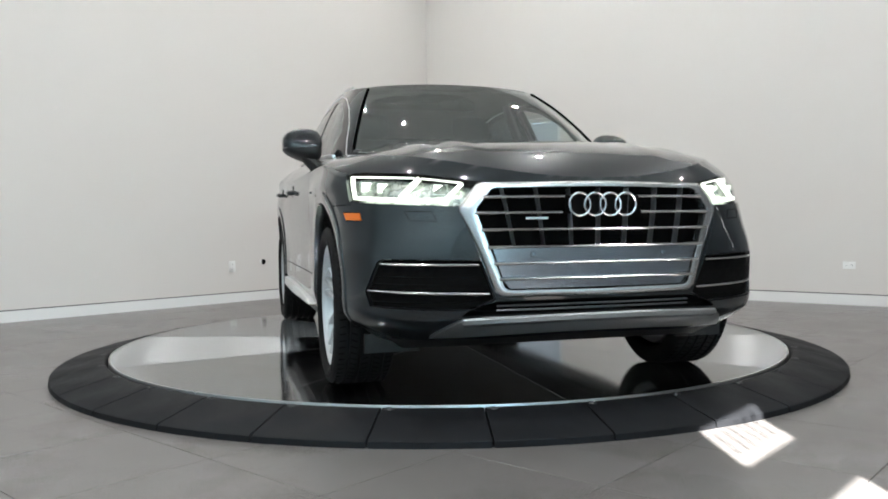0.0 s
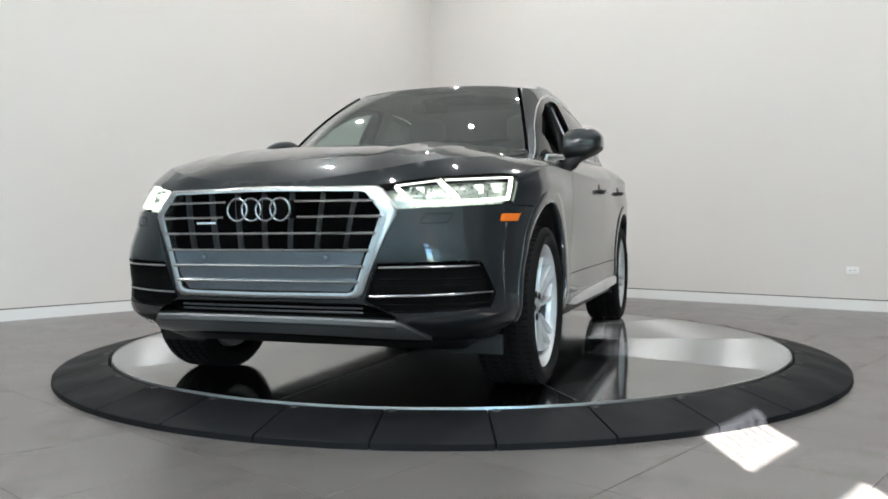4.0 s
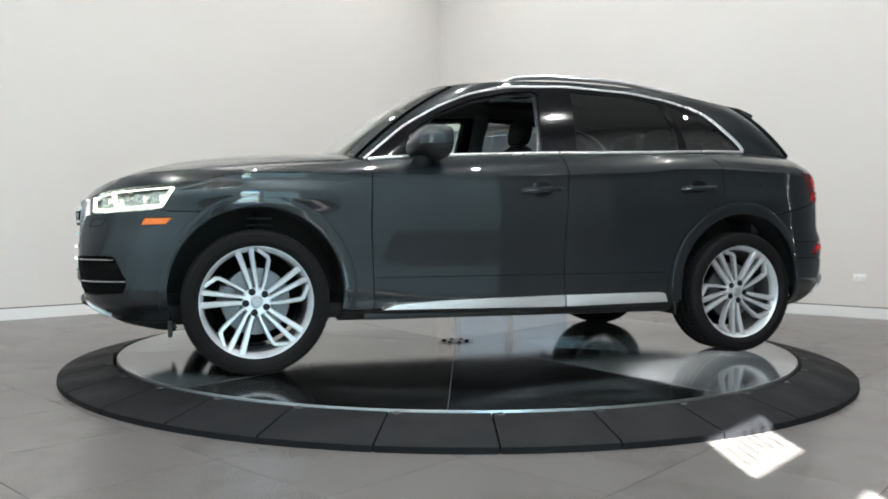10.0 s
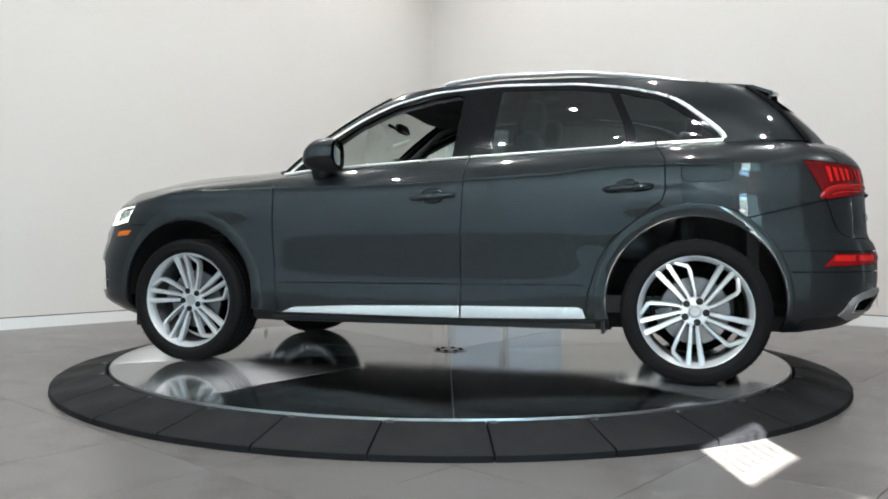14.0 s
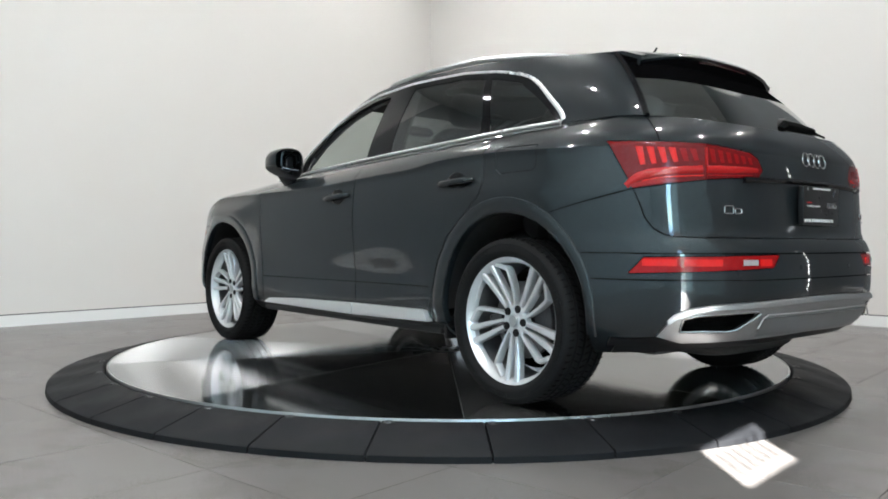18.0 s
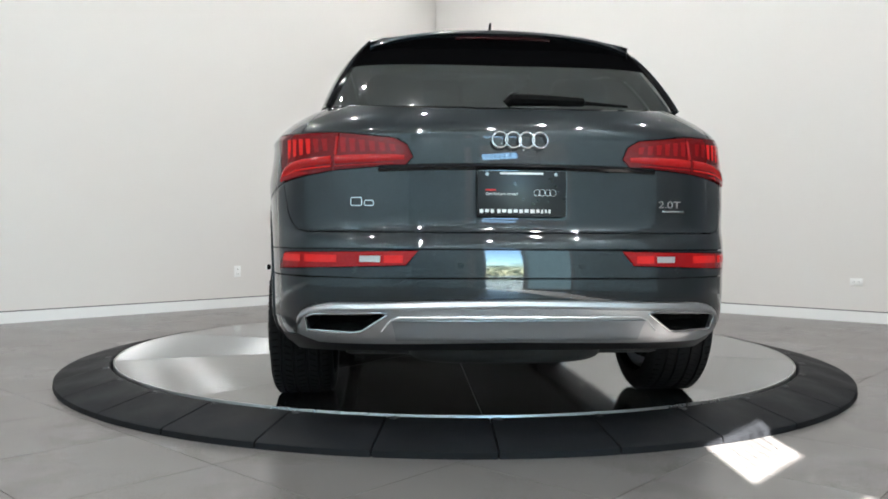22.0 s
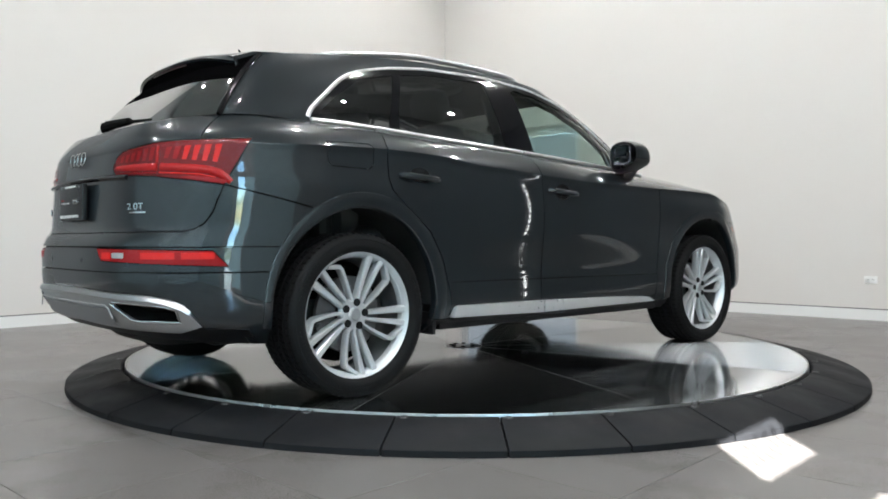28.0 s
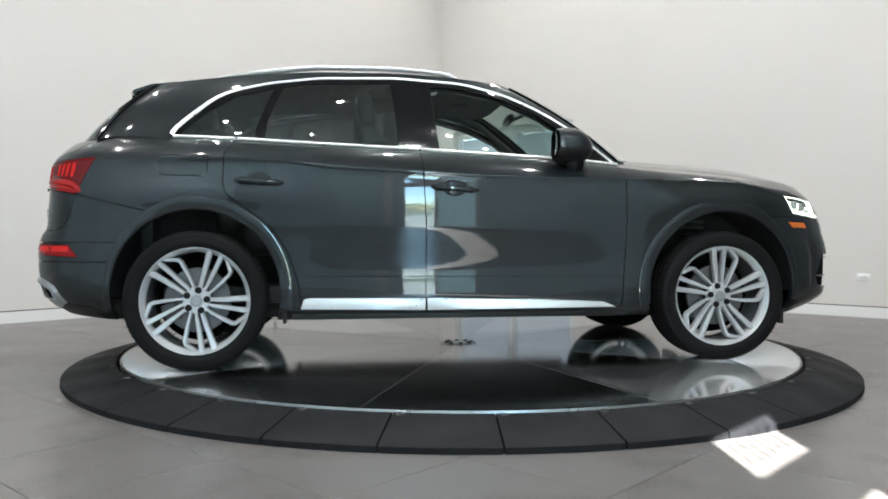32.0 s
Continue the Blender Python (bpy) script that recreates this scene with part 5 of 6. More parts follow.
def greenhouse():
    side = grid_bm(GROWS[IW:IR + 1])
    ok = lambda c: c.y > 0.3
    for poly in (DLO, G_FRONT, G_REAR, G_QUART):
        cut_poly(side, pj_side, poly, ok)
    reg = {}
    for f in side.faces:
        c = f.calc_center_median()
        p = (c.x, c.z)
        key = "roof_side"
        if inside(DLO, *p):
            key = "pillar"
            for k, poly in (("front", G_FRONT), ("rear", G_REAR), ("quart", G_QUART)):
                if inside(poly, *p):
                    key = k
        reg.setdefault(key, []).append(f)
    for s, k in ((1, 0), (-1, 1)):
        part("roof_side", rim(take(side, reg["roof_side"], (s,)), 0.0, 0.012), M_PAINT, car)
        part("pillar_trim", rim(take(side, reg["pillar"], (s,), -0.004), 0.0, 0.012), M_GLOSS, car, "gloss black window pillars")
        if s < 0:
            g = part("window", take(side, reg["front"], (s,), -0.008), M_SIDEG, front_doors[k], "raised pale green side window")
        part("window", take(side, reg["rear"], (s,), -0.006), M_DARKG, rear_doors[k], "dark tinted side window")
        part("quarter_window", take(side, reg["quart"], (s,), -0.006), M_DARKG, car, "dark tinted quarter window")
        # inner frame of the front window
        loop = [(x, z) for x, z in G_FRONT if z > 1.1]
        pts = [(x, green_y(x, z) - 0.045, z - 0.012) for x, z in [(0.60, 1.13)] + loop + [(-0.15, 1.15)]]
        part("window_seal", tube(flip(pts, s), 0.012, 6), M_LAMPIN if s > 0 else M_BLACK, front_doors[k])
    n = len(GROWS[0])
    cut = 8
    glass_rows = [r for r in GROWS[:IW + 1]]
    part("windscreen", mirror_grid(glass_rows), M_SCREEN, car, "clear greenish windscreen")
    edge = [GROWS[IW - 1][j] for j in range(n - 1)]
    for s in (1, -1):
        part("screen_seal", tube(flip(edge, s), 0.010, 6), M_BAND, car)
    hdr = [GROWS[i][-1] for i in range(IW + 1)]
    part("screen_seal", tube([Vector((p.x + 0.004, p.y, p.z - 0.005)) for p in flip(hdr[:-4][::-1], 1) + flip(hdr[1:-4], -1)], 0.005, 6), M_BLACK, car)
    low = [GROWS[i][0] for i in range(IW + 1)]
    part("cowl", tube([Vector((p[0] + 0.012, p[1], p[2] - 0.004)) for p in flip(low[:-9][::-1], 1) + flip(low[1:-9], -1)], 0.012, 8), M_BLACK, car, "black wiper cowl")
    part("rear_window", mirror_grid([r[:cut] for r in GROWS[IR + 3:]]), M_REARG, tailgate, "dark tinted rear window")
    part("rear_window_band", mirror_grid([r[cut - 1:] for r in GROWS[IR + 3:]]), M_BAND, tailgate, "matt black band under the spoiler")
    for s in (1, -1):
        b = grid_bm([flip(r, s) for r in GROWS[IR:IR + 4]])
        bmesh.ops.recalc_face_normals(b, faces=b.faces[:])
        part("window_blade", rim(b, 0, 0.01), M_PAINT, tailgate, "body-coloured blade beside the rear window")


def mirror_grid(rows):
    nb = bmesh.new()
    for s in (1, -1):
        merge(nb, grid_bm([[(p[0], p[1] * s, p[2]) for p in r] for r in rows]))
    bmesh.ops.remove_doubles(nb, verts=[v for v in nb.verts if abs(v.co.y) < 1e-3], dist=1e-3)
    bmesh.ops.recalc_face_normals(nb, faces=nb.faces[:])
    return nb


GCOLS = [np.array(r) for r in GROWS[IW - 4:IR + 6]]


def green_y(x, z):
    """Half width of the greenhouse's side at x and height z."""
    pts = sorted((float(np.interp(z, c[:, 2], c[:, 0])), float(np.interp(z, c[:, 2], c[:, 1]))) for c in GCOLS)
    return float(np.interp(x, [p[0] for p in pts], [p[1] for p in pts]))


def roof():
    xs = np.concatenate([[0.345 - 0.16 * (k / 10) ** 2 for k in range(10)], np.linspace(0.185, -1.64, 40), [-1.80 + 0.16 * (1 - k / 9) ** 2 for k in range(1, 10)]])
    nb = bmesh.new()
    for s in (1, -1):
        rows = [[(x, edge_of(ROOF_PTS, x) * j / 16 * s, roof_z(x, edge_of(ROOF_PTS, x) * j / 16)) for j in range(17)] for x in xs]
        merge(nb, grid_bm(rows))
    bmesh.ops.remove_doubles(nb, verts=nb.verts[:], dist=5e-4)
    bmesh.ops.recalc_face_normals(nb, faces=nb.faces[:])
    if sum(f.normal.z for f in nb.faces) < 0:
        bmesh.ops.reverse_faces(nb, faces=nb.faces[:])
    liner = nb.copy()
    bmesh.ops.translate(liner, vec=(0, 0, -0.045), verts=liner.verts[:])
    part("roof", nb, M_PAINT, car)
    part("headliner", liner, M_LINER, car, "dark cloth headliner")
    part("sunroof", prism([(-0.75, -0.40), (0.05, -0.40), (0.05, 0.40), (-0.75, 0.40)], 1.585, 1.592, "z", 0.003), M_GLOSS, car, "dark closed sunroof panel")
    # spoiler: one thick blade that closes down to the rear window
    def blade(y):
        a = abs(y) / 0.528
        tip, zt_ = -1.868 + 0.075 * a ** 4, 1.517 - 0.050 * a ** 2.6
        up = [(-1.56, y, roof_z(-1.56, y) + 0.001), (-1.70, y, roof_z(-1.70, y) + 0.006), (-1.80, y, zt_ + 0.026 - 0.012 * a), (tip + 0.012, y, zt_ + 0.006), (tip, y, zt_ - 0.006), (tip + 0.010, y, zt_ - 0.016)]
        dn = [up[-1], (tip + 0.008, y, zt_ - 0.05), (tip + 0.012, y, zt_ - 0.108), (tip + 0.028, y, zt_ - 0.116), (tip + 0.10, y, zt_ - 0.10)]
        return up, dn
    ys = [0.528 * math.sin(math.pi / 2 * k / 18) for k in range(-18, 19)]
    nb = grid_bm([blade(y)[0] for y in ys])
    bmesh.ops.recalc_face_normals(nb, faces=nb.faces[:])
    if sum(f.normal.z for f in nb.faces) < 0:
        bmesh.ops.reverse_faces(nb, faces=nb.faces[:])
    part("spoiler", nb, M_PAINT, tailgate, "body-coloured roof spoiler with a black underside", angle=60)
    nb = grid_bm([blade(y)[1] for y in ys])
    for y in (ys[0], ys[-1]):
        up, dn = blade(y)
        loop = up + dn[1:] + [(-1.66, y, 1.40)]
        c = nb.verts.new([sum(q[k] for q in loop) / len(loop) for k in range(3)])
        vs = [nb.verts.new(q) for q in loop]
        for i in range(len(vs)):
            nb.faces.new((c, vs[i - 1], vs[i]))
    bmesh.ops.recalc_face_normals(nb, faces=nb.faces[:])
    for s in (1, -1):
        up = blade(0.528)[0]
        edge = grid_bm([flip([(p[0], p[1] + 0.003, p[2]) for p in up[:-1]], s), flip([(p[0] + 0.004, p[1] + 0.003, p[2] - (0.010 + 0.016 * k / 4)) for k, p in enumerate(up[:-1])], s)])
        bmesh.ops.recalc_face_normals(edge, faces=edge.faces[:])
        part("spoiler_side", edge, M_PAINT, tailgate)
    part("spoiler_underside", nb, M_BAND, tailgate, "matt black underside")
    for s in (1, -1):                                       # fins down beside the rear window
        pts = [Vector(p) + Vector((-0.004, 0.006, 0.0)) for p in GROWS[IR + 3][:-1]]
        part("spoiler_fin", tube(flip(pts, s), 0.012, 8), M_GLOSS, tailgate, "gloss black fin beside the rear window")
    part("brake_light", tube([(-1.860 + 0.09 * (abs(y) / 0.53) ** 3, y, 1.494 - 0.045 * (abs(y) / 0.53) ** 2.2) for y in np.linspace(-0.19, 0.19, 11)], 0.006, 6), M_BRAKE, tailgate, "dark red high brake light")
    for s in (1, -1):
        r = [(-0.02, 0.560, 1.592), (-0.06, 0.557, 1.618), (-0.147, 0.554, 1.634), (-0.44, 0.55, 1.650), (-0.737, 0.545, 1.649), (-0.9, 0.54, 1.638), (-1.165, 0.525, 1.608), (-1.36, 0.51, 1.572), (-1.42, 0.505, 1.548)]
        fine = [(sp(x, [p[0] for p in r], [p[0] for p in r]), sp(x, [p[0] for p in r], [p[1] for p in r]), sp(x, [p[0] for p in r], [p[2] for p in r])) for x in np.linspace(-0.02, -1.42, 29)]
        part("roof_rail", tube(flip([(x, y, z - 0.020) for x, y, z in fine], s), 0.0125, 8, flat=1.2), M_LIP, car, "bright aluminium roof rail")
    part("antenna", tube([(-1.44, 0, roof_z(-1.44, 0) - 0.01), (-1.50, 0, roof_z(-1.5, 0) + 0.075)], [0.014, 0.004], 8), M_GLOSS, car, "short black roof antenna")


greenhouse()
roof()


def trims():
    top = [p for p in DLO[:-2]]
    path = []
    for a, b in zip(top, top[1:]):
        n = max(2, int(math.hypot(b[0] - a[0], b[1] - a[1]) / 0.03))
        path += [(a[0] + (b[0] - a[0]) * k / n, a[1] + (b[1] - a[1]) * k / n) for k in range(n)]
    # soften the corners
    for _ in range(3):
        path = [path[0]] + [((a[0] + 2 * b[0] + c[0]) / 4, (a[1] + 2 * b[1] + c[1]) / 4) for a, b, c in zip(path, path[1:], path[2:])] + [path[-1]]
    for s in (1, -1):
        pts = [(x, green_y(x, z) - 0.002, z) for x, z in path]
        wid = [0.0068 + 0.005 * min(1, max(0, (-x - 1.15) / 0.3)) for x, z in path]
        part("window_trim", tube(flip(pts, s), wid, 8, flat=0.4, up=(0, 1, 0)), M_SATIN, car, "bright metal strip round the side windows")
        for x0, x1 in ((0.84, -0.252), (-0.262, -1.215), (-1.225, -1.545)):
            pts = [(x, w_belt(x) + 0.004, zt(x) + 0.006) for x in np.linspace(x0, x1, 20)]
            part("belt_trim", tube(flip(pts, s), 0.009, 8), M_SATIN, car, "bright metal strip along the belt line")


def side_y(x, z):
    if x > XA:
        return w_low(z, x) * max(0, 1 - ((x - XA) / (xf_low(z) - XA)) ** pf(z)) ** (1 / pf(z))
    if x < XB:
        return w_low(z, x) * max(0, 1 - ((x - XB) / (xr_low(z) - XB)) ** PR) ** (1 / PR)
    return w_low(z, x)


def flares():
    for s in (1, -1):
        for ax in (AXLE - 0.004, -AXLE + 0.004):
            rows = []
            for k in range(57):
                a0, a1 = (-9, 191) if ax > 0 else (-11, 189)
                a = radians(a0 + (a1 - a0) * k / 56)
                row = []
                front = max(0.0, math.cos(a)) if ax > 0 else max(0.0, -math.cos(a))     # narrower towards the bumper
                wd = 0.062 * (1 - 0.5 * front ** 2)
                for r, o in ((ARCH - 0.004, -0.035), (ARCH - 0.005, 0.003), (ARCH - 0.003, 0.0055), (ARCH + 0.006, 0.0065), (ARCH + 0.5 * wd, 0.0065), (ARCH + wd - 0.003, 0.0065), (ARCH + wd, 0.005), (ARCH + wd + 0.002, -0.008)):
                    x, z = ax + r * math.cos(a), ARCH_Z + r * math.sin(a)
                    zz = max(z, 0.33)
                    row.append((x, (min(side_y(x, zz), 0.951) + o) * s, z))
                rows.append(row)
            b = grid_bm(rows)
            bmesh.ops.recalc_face_normals(b, faces=b.faces[:])
            if sum(f.normal.y * f.calc_area() for f in b.faces) * s < 0:
                bmesh.ops.reverse_faces(b, faces=b.faces[:])
            part("arch_flare", b, M_PAINT, car, angle=60)
            b = lathe([(ARCH + 0.02, 0.50), (ARCH + 0.02, 0.80), (ARCH + 0.006, 0.925)], 40, axis="y", a0=-3, a1=183)
            b2 = lathe([(ARCH + 0.02, 0.50), (0.05, 0.50)], 40, axis="y", a0=-3, a1=183)
            merge(b, b2)
            for v in b.verts:
                v.co.y = min(v.co.y, side_y(ax + v.co.x, min(1.0, max(0.36 + v.co.z, 0.3))) - 0.02)
            bmesh.ops.scale(b, vec=(1, s, 1), verts=b.verts[:])
            part("wheel_liner", b, M_UNDER, car, m=pose(ax, 0, ARCH_Z))


def sills():
    blade = [(0.79, 0.306), (0.72, 0.334), (0.394, 0.350), (-0.232, 0.362)], [(-0.242, 0.362), (-0.842, 0.367), (-0.868, 0.360), (-0.884, 0.312)]
    for k, s in ((0, 1), (1, -1)):
        for pts, door in ((blade[0] + [(-0.232, 0.300)], front_doors[k]), ([(-0.242, 0.300)] + blade[1], rear_doors[k])):
            b = prism(pts, 0.90, 0.952, "y", 0.005)
            bmesh.ops.scale(b, vec=(1, s, 1), verts=b.verts[:])
            if s < 0:
                bmesh.ops.reverse_faces(b, faces=b.faces[:])
            part("sill_blade", b, M_SATIN, door, "silver sill strip")
        b = box(-0.93, 0.88, 0.70, 0.895, 0.252, 0.29, 0.015)
        bmesh.ops.scale(b, vec=(1, s, 1), verts=b.verts[:])
        bmesh.ops.recalc_face_normals(b, faces=b.faces[:])
        part("sill_skirt", b, M_BLACK, car)
        part("mud_flap", box(-0.976, -0.958, min(s * 0.72, s * 0.90), max(s * 0.72, s * 0.90), 0.235, 0.34, 0.003), M_BLACK, car, "small black flap before the wheel")
        part("mud_flap", box(1.800, 1.822, min(s * 0.60, s * 0.83), max(s * 0.60, s * 0.83), 0.190, 0.27, 0.004), M_UNDER, car, "small black flap before the wheel")


def handles():
    for k, s in ((0, 1), (1, -1)):
        for x0, x1, z0, z1, door in ((0.034, -0.208, 0.926, 0.944, front_doors[k]), (-0.972, -1.207, 0.957, 0.972, rear_doors[k])):
            xm, zm = (x0 + x1) / 2, (z0 + z1) / 2
            y = w_low(zm, xm)
            b = bmesh.new()
            bmesh.ops.create_uvsphere(b, u_segments=20, v_segments=10, radius=1.0)
            bmesh.ops.scale(b, vec=(0.064, 0.0045, 0.044), verts=b.verts[:])
            part("handle_cup", b, M_GLOSS, door, m=pose(xm, s * (y + 0.0005), zm + 0.002))
            pts = []
            for t in np.linspace(0, 1, 13):
                bow = 0.032 * (math.sin(math.pi * min(1, max(0, t))) ** 0.45)
                pts.append((x0 + (x1 - x0) * t, y + bow, z0 + (z1 - z0) * t))
            rad = [0.009, 0.014, 0.0155, 0.0155, 0.015, 0.0145, 0.0145, 0.0145, 0.015, 0.0155, 0.016, 0.015, 0.010]
            part("door_handle", tube(flip(pts, s), rad, 10, flat=1.0, up=(0, 1, 0)), M_PAINT, door, "body-coloured pull handle")


def blob(ax, ay, az, e=0.6, n=28, m=18):
    """A rounded block."""
    b = bmesh.new()
    f = lambda c, p: math.copysign(abs(c) ** p, c)
    rows = []
    for i in range(n):
        u = 2 * math.pi * i / n
        rows.append([(ax * f(math.cos(v), e) * f(math.cos(u), e), ay * f(math.cos(v), e) * f(math.sin(u), e), az * f(math.sin(v), e)) for v in [math.pi * (j / m - 0.5) for j in range(m + 1)]])
    rows.append(rows[0])
    grid_bm(rows, b)
    bmesh.ops.remove_doubles(b, verts=b.verts[:], dist=1e-5)
    bmesh.ops.recalc_face_normals(b, faces=b.faces[:])
    return b


def mirrors():
    for k, s in ((0, 1), (1, -1)):
        b = blob(0.118, 0.107, 0.090, 0.62)
        for v in b.verts:                                  # taper to the outside and to the front
            t = v.co.y / 0.107
            v.co.z *= 1 - 0.20 * max(0, t)
            if v.co.z < 0:
                v.co.z *= 1 - 0.30 * t
            v.co.x += 0.020 * t * -1
            if v.co.x > 0:
                v.co.z = v.co.z * (1 - 0.45 * (v.co.x / 0.118) ** 2) - 0.030 * (v.co.x / 0.118) ** 2
        bmesh.ops.bisect_plane(b, geom=b.verts[:] + b.edges[:] + b.faces[:], plane_co=(-0.084, 0, 0), plane_no=(-1, 0, 0), clear_outer=True)
        low = b.copy()
        bmesh.ops.bisect_plane(b, geom=b.verts[:] + b.edges[:] + b.faces[:], plane_co=(0, 0, -0.022), plane_no=(0, 0, -1), clear_outer=True)
        bmesh.ops.bisect_plane(low, geom=low.verts[:] + low.edges[:] + low.faces[:], plane_co=(0, 0, -0.023), plane_no=(0, 0, 1), clear_outer=True)
        for q in (b, low):
            bmesh.ops.scale(q, vec=(1, s, 1), verts=q.verts[:])
            bmesh.ops.recalc_face_normals(q, faces=q.faces[:])
        place = pose(0.533, s * 0.946, 1.172)
        part("mirror_cap", b, M_PAINT, front_doors[k], "body-coloured mirror housing", m=place)
        part("mirror_base", low, M_BLACK, front_doors[k], m=place)
        part("mirror_arm", tube(flip([(0.565, 0.83, 1.020), (0.575, 0.87, 1.045), (0.570, 0.905, 1.085), (0.560, 0.93, 1.125)], s), [0.062, 0.058, 0.055, 0.062], 10, flat=0.7), M_BLACK, front_doors[k], "black mirror arm")
        g = blob(0.005, 0.076, 0.062, 0.5)
        part("mirror_glass", g, M_MIRROR, front_doors[k], "mirror glass", m=pose(0.453, s * 0.940, 1.176, 0, 0, 180 + 9 * s))


M_MIRROR = mat("dimming_mirror_glass", (0.26, 0.28, 0.31), 0.02, 1.0, vary=0)
def shut_lines():
    """Fine dark joints along the foot of the doors."""
    for k, s in ((0, 1), (1, -1)):
        for x0, x1, door in ((0.825, -0.235, front_doors[k]), (-0.240, -0.875, rear_doors[k])):
            pts = [(x, side_y(x, 0.470 + 0.010 * (0.8 - x) / 1.7) + 0.0003, 0.470 + 0.010 * (0.8 - x) / 1.7) for x in np.linspace(x0, x1, 16)]
            part("lower_joint", tube(flip(pts, s), 0.0022, 5), M_GAP, door)


trims()
flares()
shut_lines()
sills()
handles()
mirrors()


# ---- wheels ----
M_CAP = mat("hub_cap_grey", (0.40, 0.41, 0.42), 0.35, 0.6, vary=0.05)
M_LUG = mat("lug_steel", (0.012, 0.0125, 0.014), 0.45, 0.2, vary=0.1, spec=0.25)
M_BARREL = mat("dark_barrel", (0.22, 0.22, 0.225), 0.45, 0.6, vary=0.08)
M_DISC = mat("dull_brake_steel", (0.17, 0.17, 0.175), 0.4, 0.8, vary=0.15, scale=90)


def wheel_first():
    barrel = lathe([(0.254, 0.085), (0.274, 0.099), (0.279, 0.104), (0.278, 0.110), (0.272, 0.110), (0.266, 0.104), (0.257, 0.088), (0.250, 0.070), (0.248, 0.06)], 72, axis="y")
    wheel = part("wheel", barrel, M_ALLOY, car, "silver alloy wheel with five groups of three spokes")
    part("barrel", lathe([(0.246, -0.105), (0.254, -0.09), (0.246, -0.02), (0.2475, 0.061)], 64, axis="y"), M_BARREL, wheel)
    p = [(0.268, -0.118), (0.275, -0.128), (0.315, -0.131), (0.340, -0.124), (0.3515, -0.112)]
    groove = []
    for g in (-0.075, -0.026, 0.026, 0.075):
        groove += [(0.3565, g - 0.0075), (0.3475, g - 0.006), (0.3475, g + 0.006), (0.3565, g + 0.0075)]
    p += [(0.3550, -0.098)] + groove + [(0.3550, 0.098), (0.3515, 0.112), (0.340, 0.124), (0.328, 0.1275), (0.326, 0.1265), (0.305, 0.131), (0.294, 0.1295), (0.284, 0.122), (0.272, 0.108)]
    part("tyre", lathe(p, 96, axis="y"), M_TYRE, wheel, "black road tyre with grooved tread")
    # shoulder blocks
    b = bmesh.new()
    for k in range(72):
        a = 360 * k / 72
        for y, w, tilt in ((-0.100, 0.013, 8), (-0.050, 0.014, -22), (0.0, 0.014, 22), (0.050, 0.014, -22), (0.100, 0.013, 8)):
            q = box(-0.0022, 0.0022, -w, w, -0.006, 0.0012)
            merge(b, q, pose(0, 0, 0, 0, -a, 0) @ pose(0, y, 0.3548 if abs(y) > 0.09 else 0.3562) @ pose(0, 0, 0, 0, 0, tilt))
    tagged(part("tread_relief", b, M_GAP, wheel, smooth=False), kind="stuff")

    # raised marks on the sidewall
    b = bmesh.new()
    rnd = random.Random(3)
    for a0, a1, r in ((20, 62, 0.318), (140, 182, 0.318), (245, 300, 0.316), (85, 110, 0.308), (205, 228, 0.308)):
        a = a0
        while a < a1:
            w = rnd.choice((1.6, 2.2, 2.8))
            merge(b, box(-w * 0.0024, w * 0.0024, 0.1285, 0.1318, -0.007, 0.007, 0.0), pose(0, 0, 0, 0, a, 0) @ pose(0, 0, r))
            a += w + 1.0
    tagged(part("sidewall_relief", b, M_TYRE, wheel, smooth=False), kind="stuff")

    def face(r):
        return 0.074 + 0.022 * max(0.0, (r - 0.06) / 0.19) ** 1.6

    def spoke(path):
        """A bar with a ridged face along (radius, angle, half width)."""
        b = bmesh.new()
        cols = []
        for i, (r, a, w) in enumerate(path):
            a = radians(180 - a)
            c = Vector((r * math.cos(a), 0, r * math.sin(a)))
            r2, a2, _ = path[min(i + 1, len(path) - 1)]
            r1, a1, _ = path[max(i - 1, 0)]
            d = Vector((-r2 * math.cos(radians(a2)) + r1 * math.cos(radians(a1)), 0, r2 * math.sin(radians(a2)) - r1 * math.sin(radians(a1)))).normalized()
            n = Vector((-d.z, 0, d.x))
            y = face(r)
            prof = ((-w, y - 0.036), (-w, y - 0.007), (-w * 0.62, y), (w * 0.62, y), (w, y - 0.007), (w, y - 0.036))
            cols.append([b.verts.new(c + n * u + Vector((0, v, 0))) for u, v in prof])
        for p_, q_ in zip(cols, cols[1:]):
            for k in range(6):
                b.faces.new((p_[k], p_[(k + 1) % 6], q_[(k + 1) % 6], q_[k]))
        b.faces.new(cols[0])
        b.faces.new(cols[-1][::-1])
        bmesh.ops.recalc_face_normals(b, faces=b.faces[:])
        return b
    wide = spoke([(0.050, 136, 0.008), (0.09, 132, 0.0105), (0.16, 131.5, 0.0130), (0.22, 131.5, 0.0145), (0.267, 131.5, 0.0165)])
    mid = spoke([(0.052, 110, 0.0065), (0.08, 110.5, 0.0085), (0.16, 115.5, 0.0112), (0.22, 117.0, 0.0125), (0.267, 117.5, 0.0145)])
    hook = spoke([(0.060, 86, 0.0055), (0.095, 88.5, 0.0078), (0.15, 92.5, 0.0092), (0.212, 95.5, 0.0105), (0.226, 97.5, 0.0110), (0.258, 110.5, 0.0095)])
    obs = [part("spoke", b, M_ALLOY, wheel, angle=30) for b in (wide, mid, hook)]
    for g in range(1, 5):
        for o in obs:
            share(o, wheel, pose(0, 0, 0, 0, 72 * g, 0))
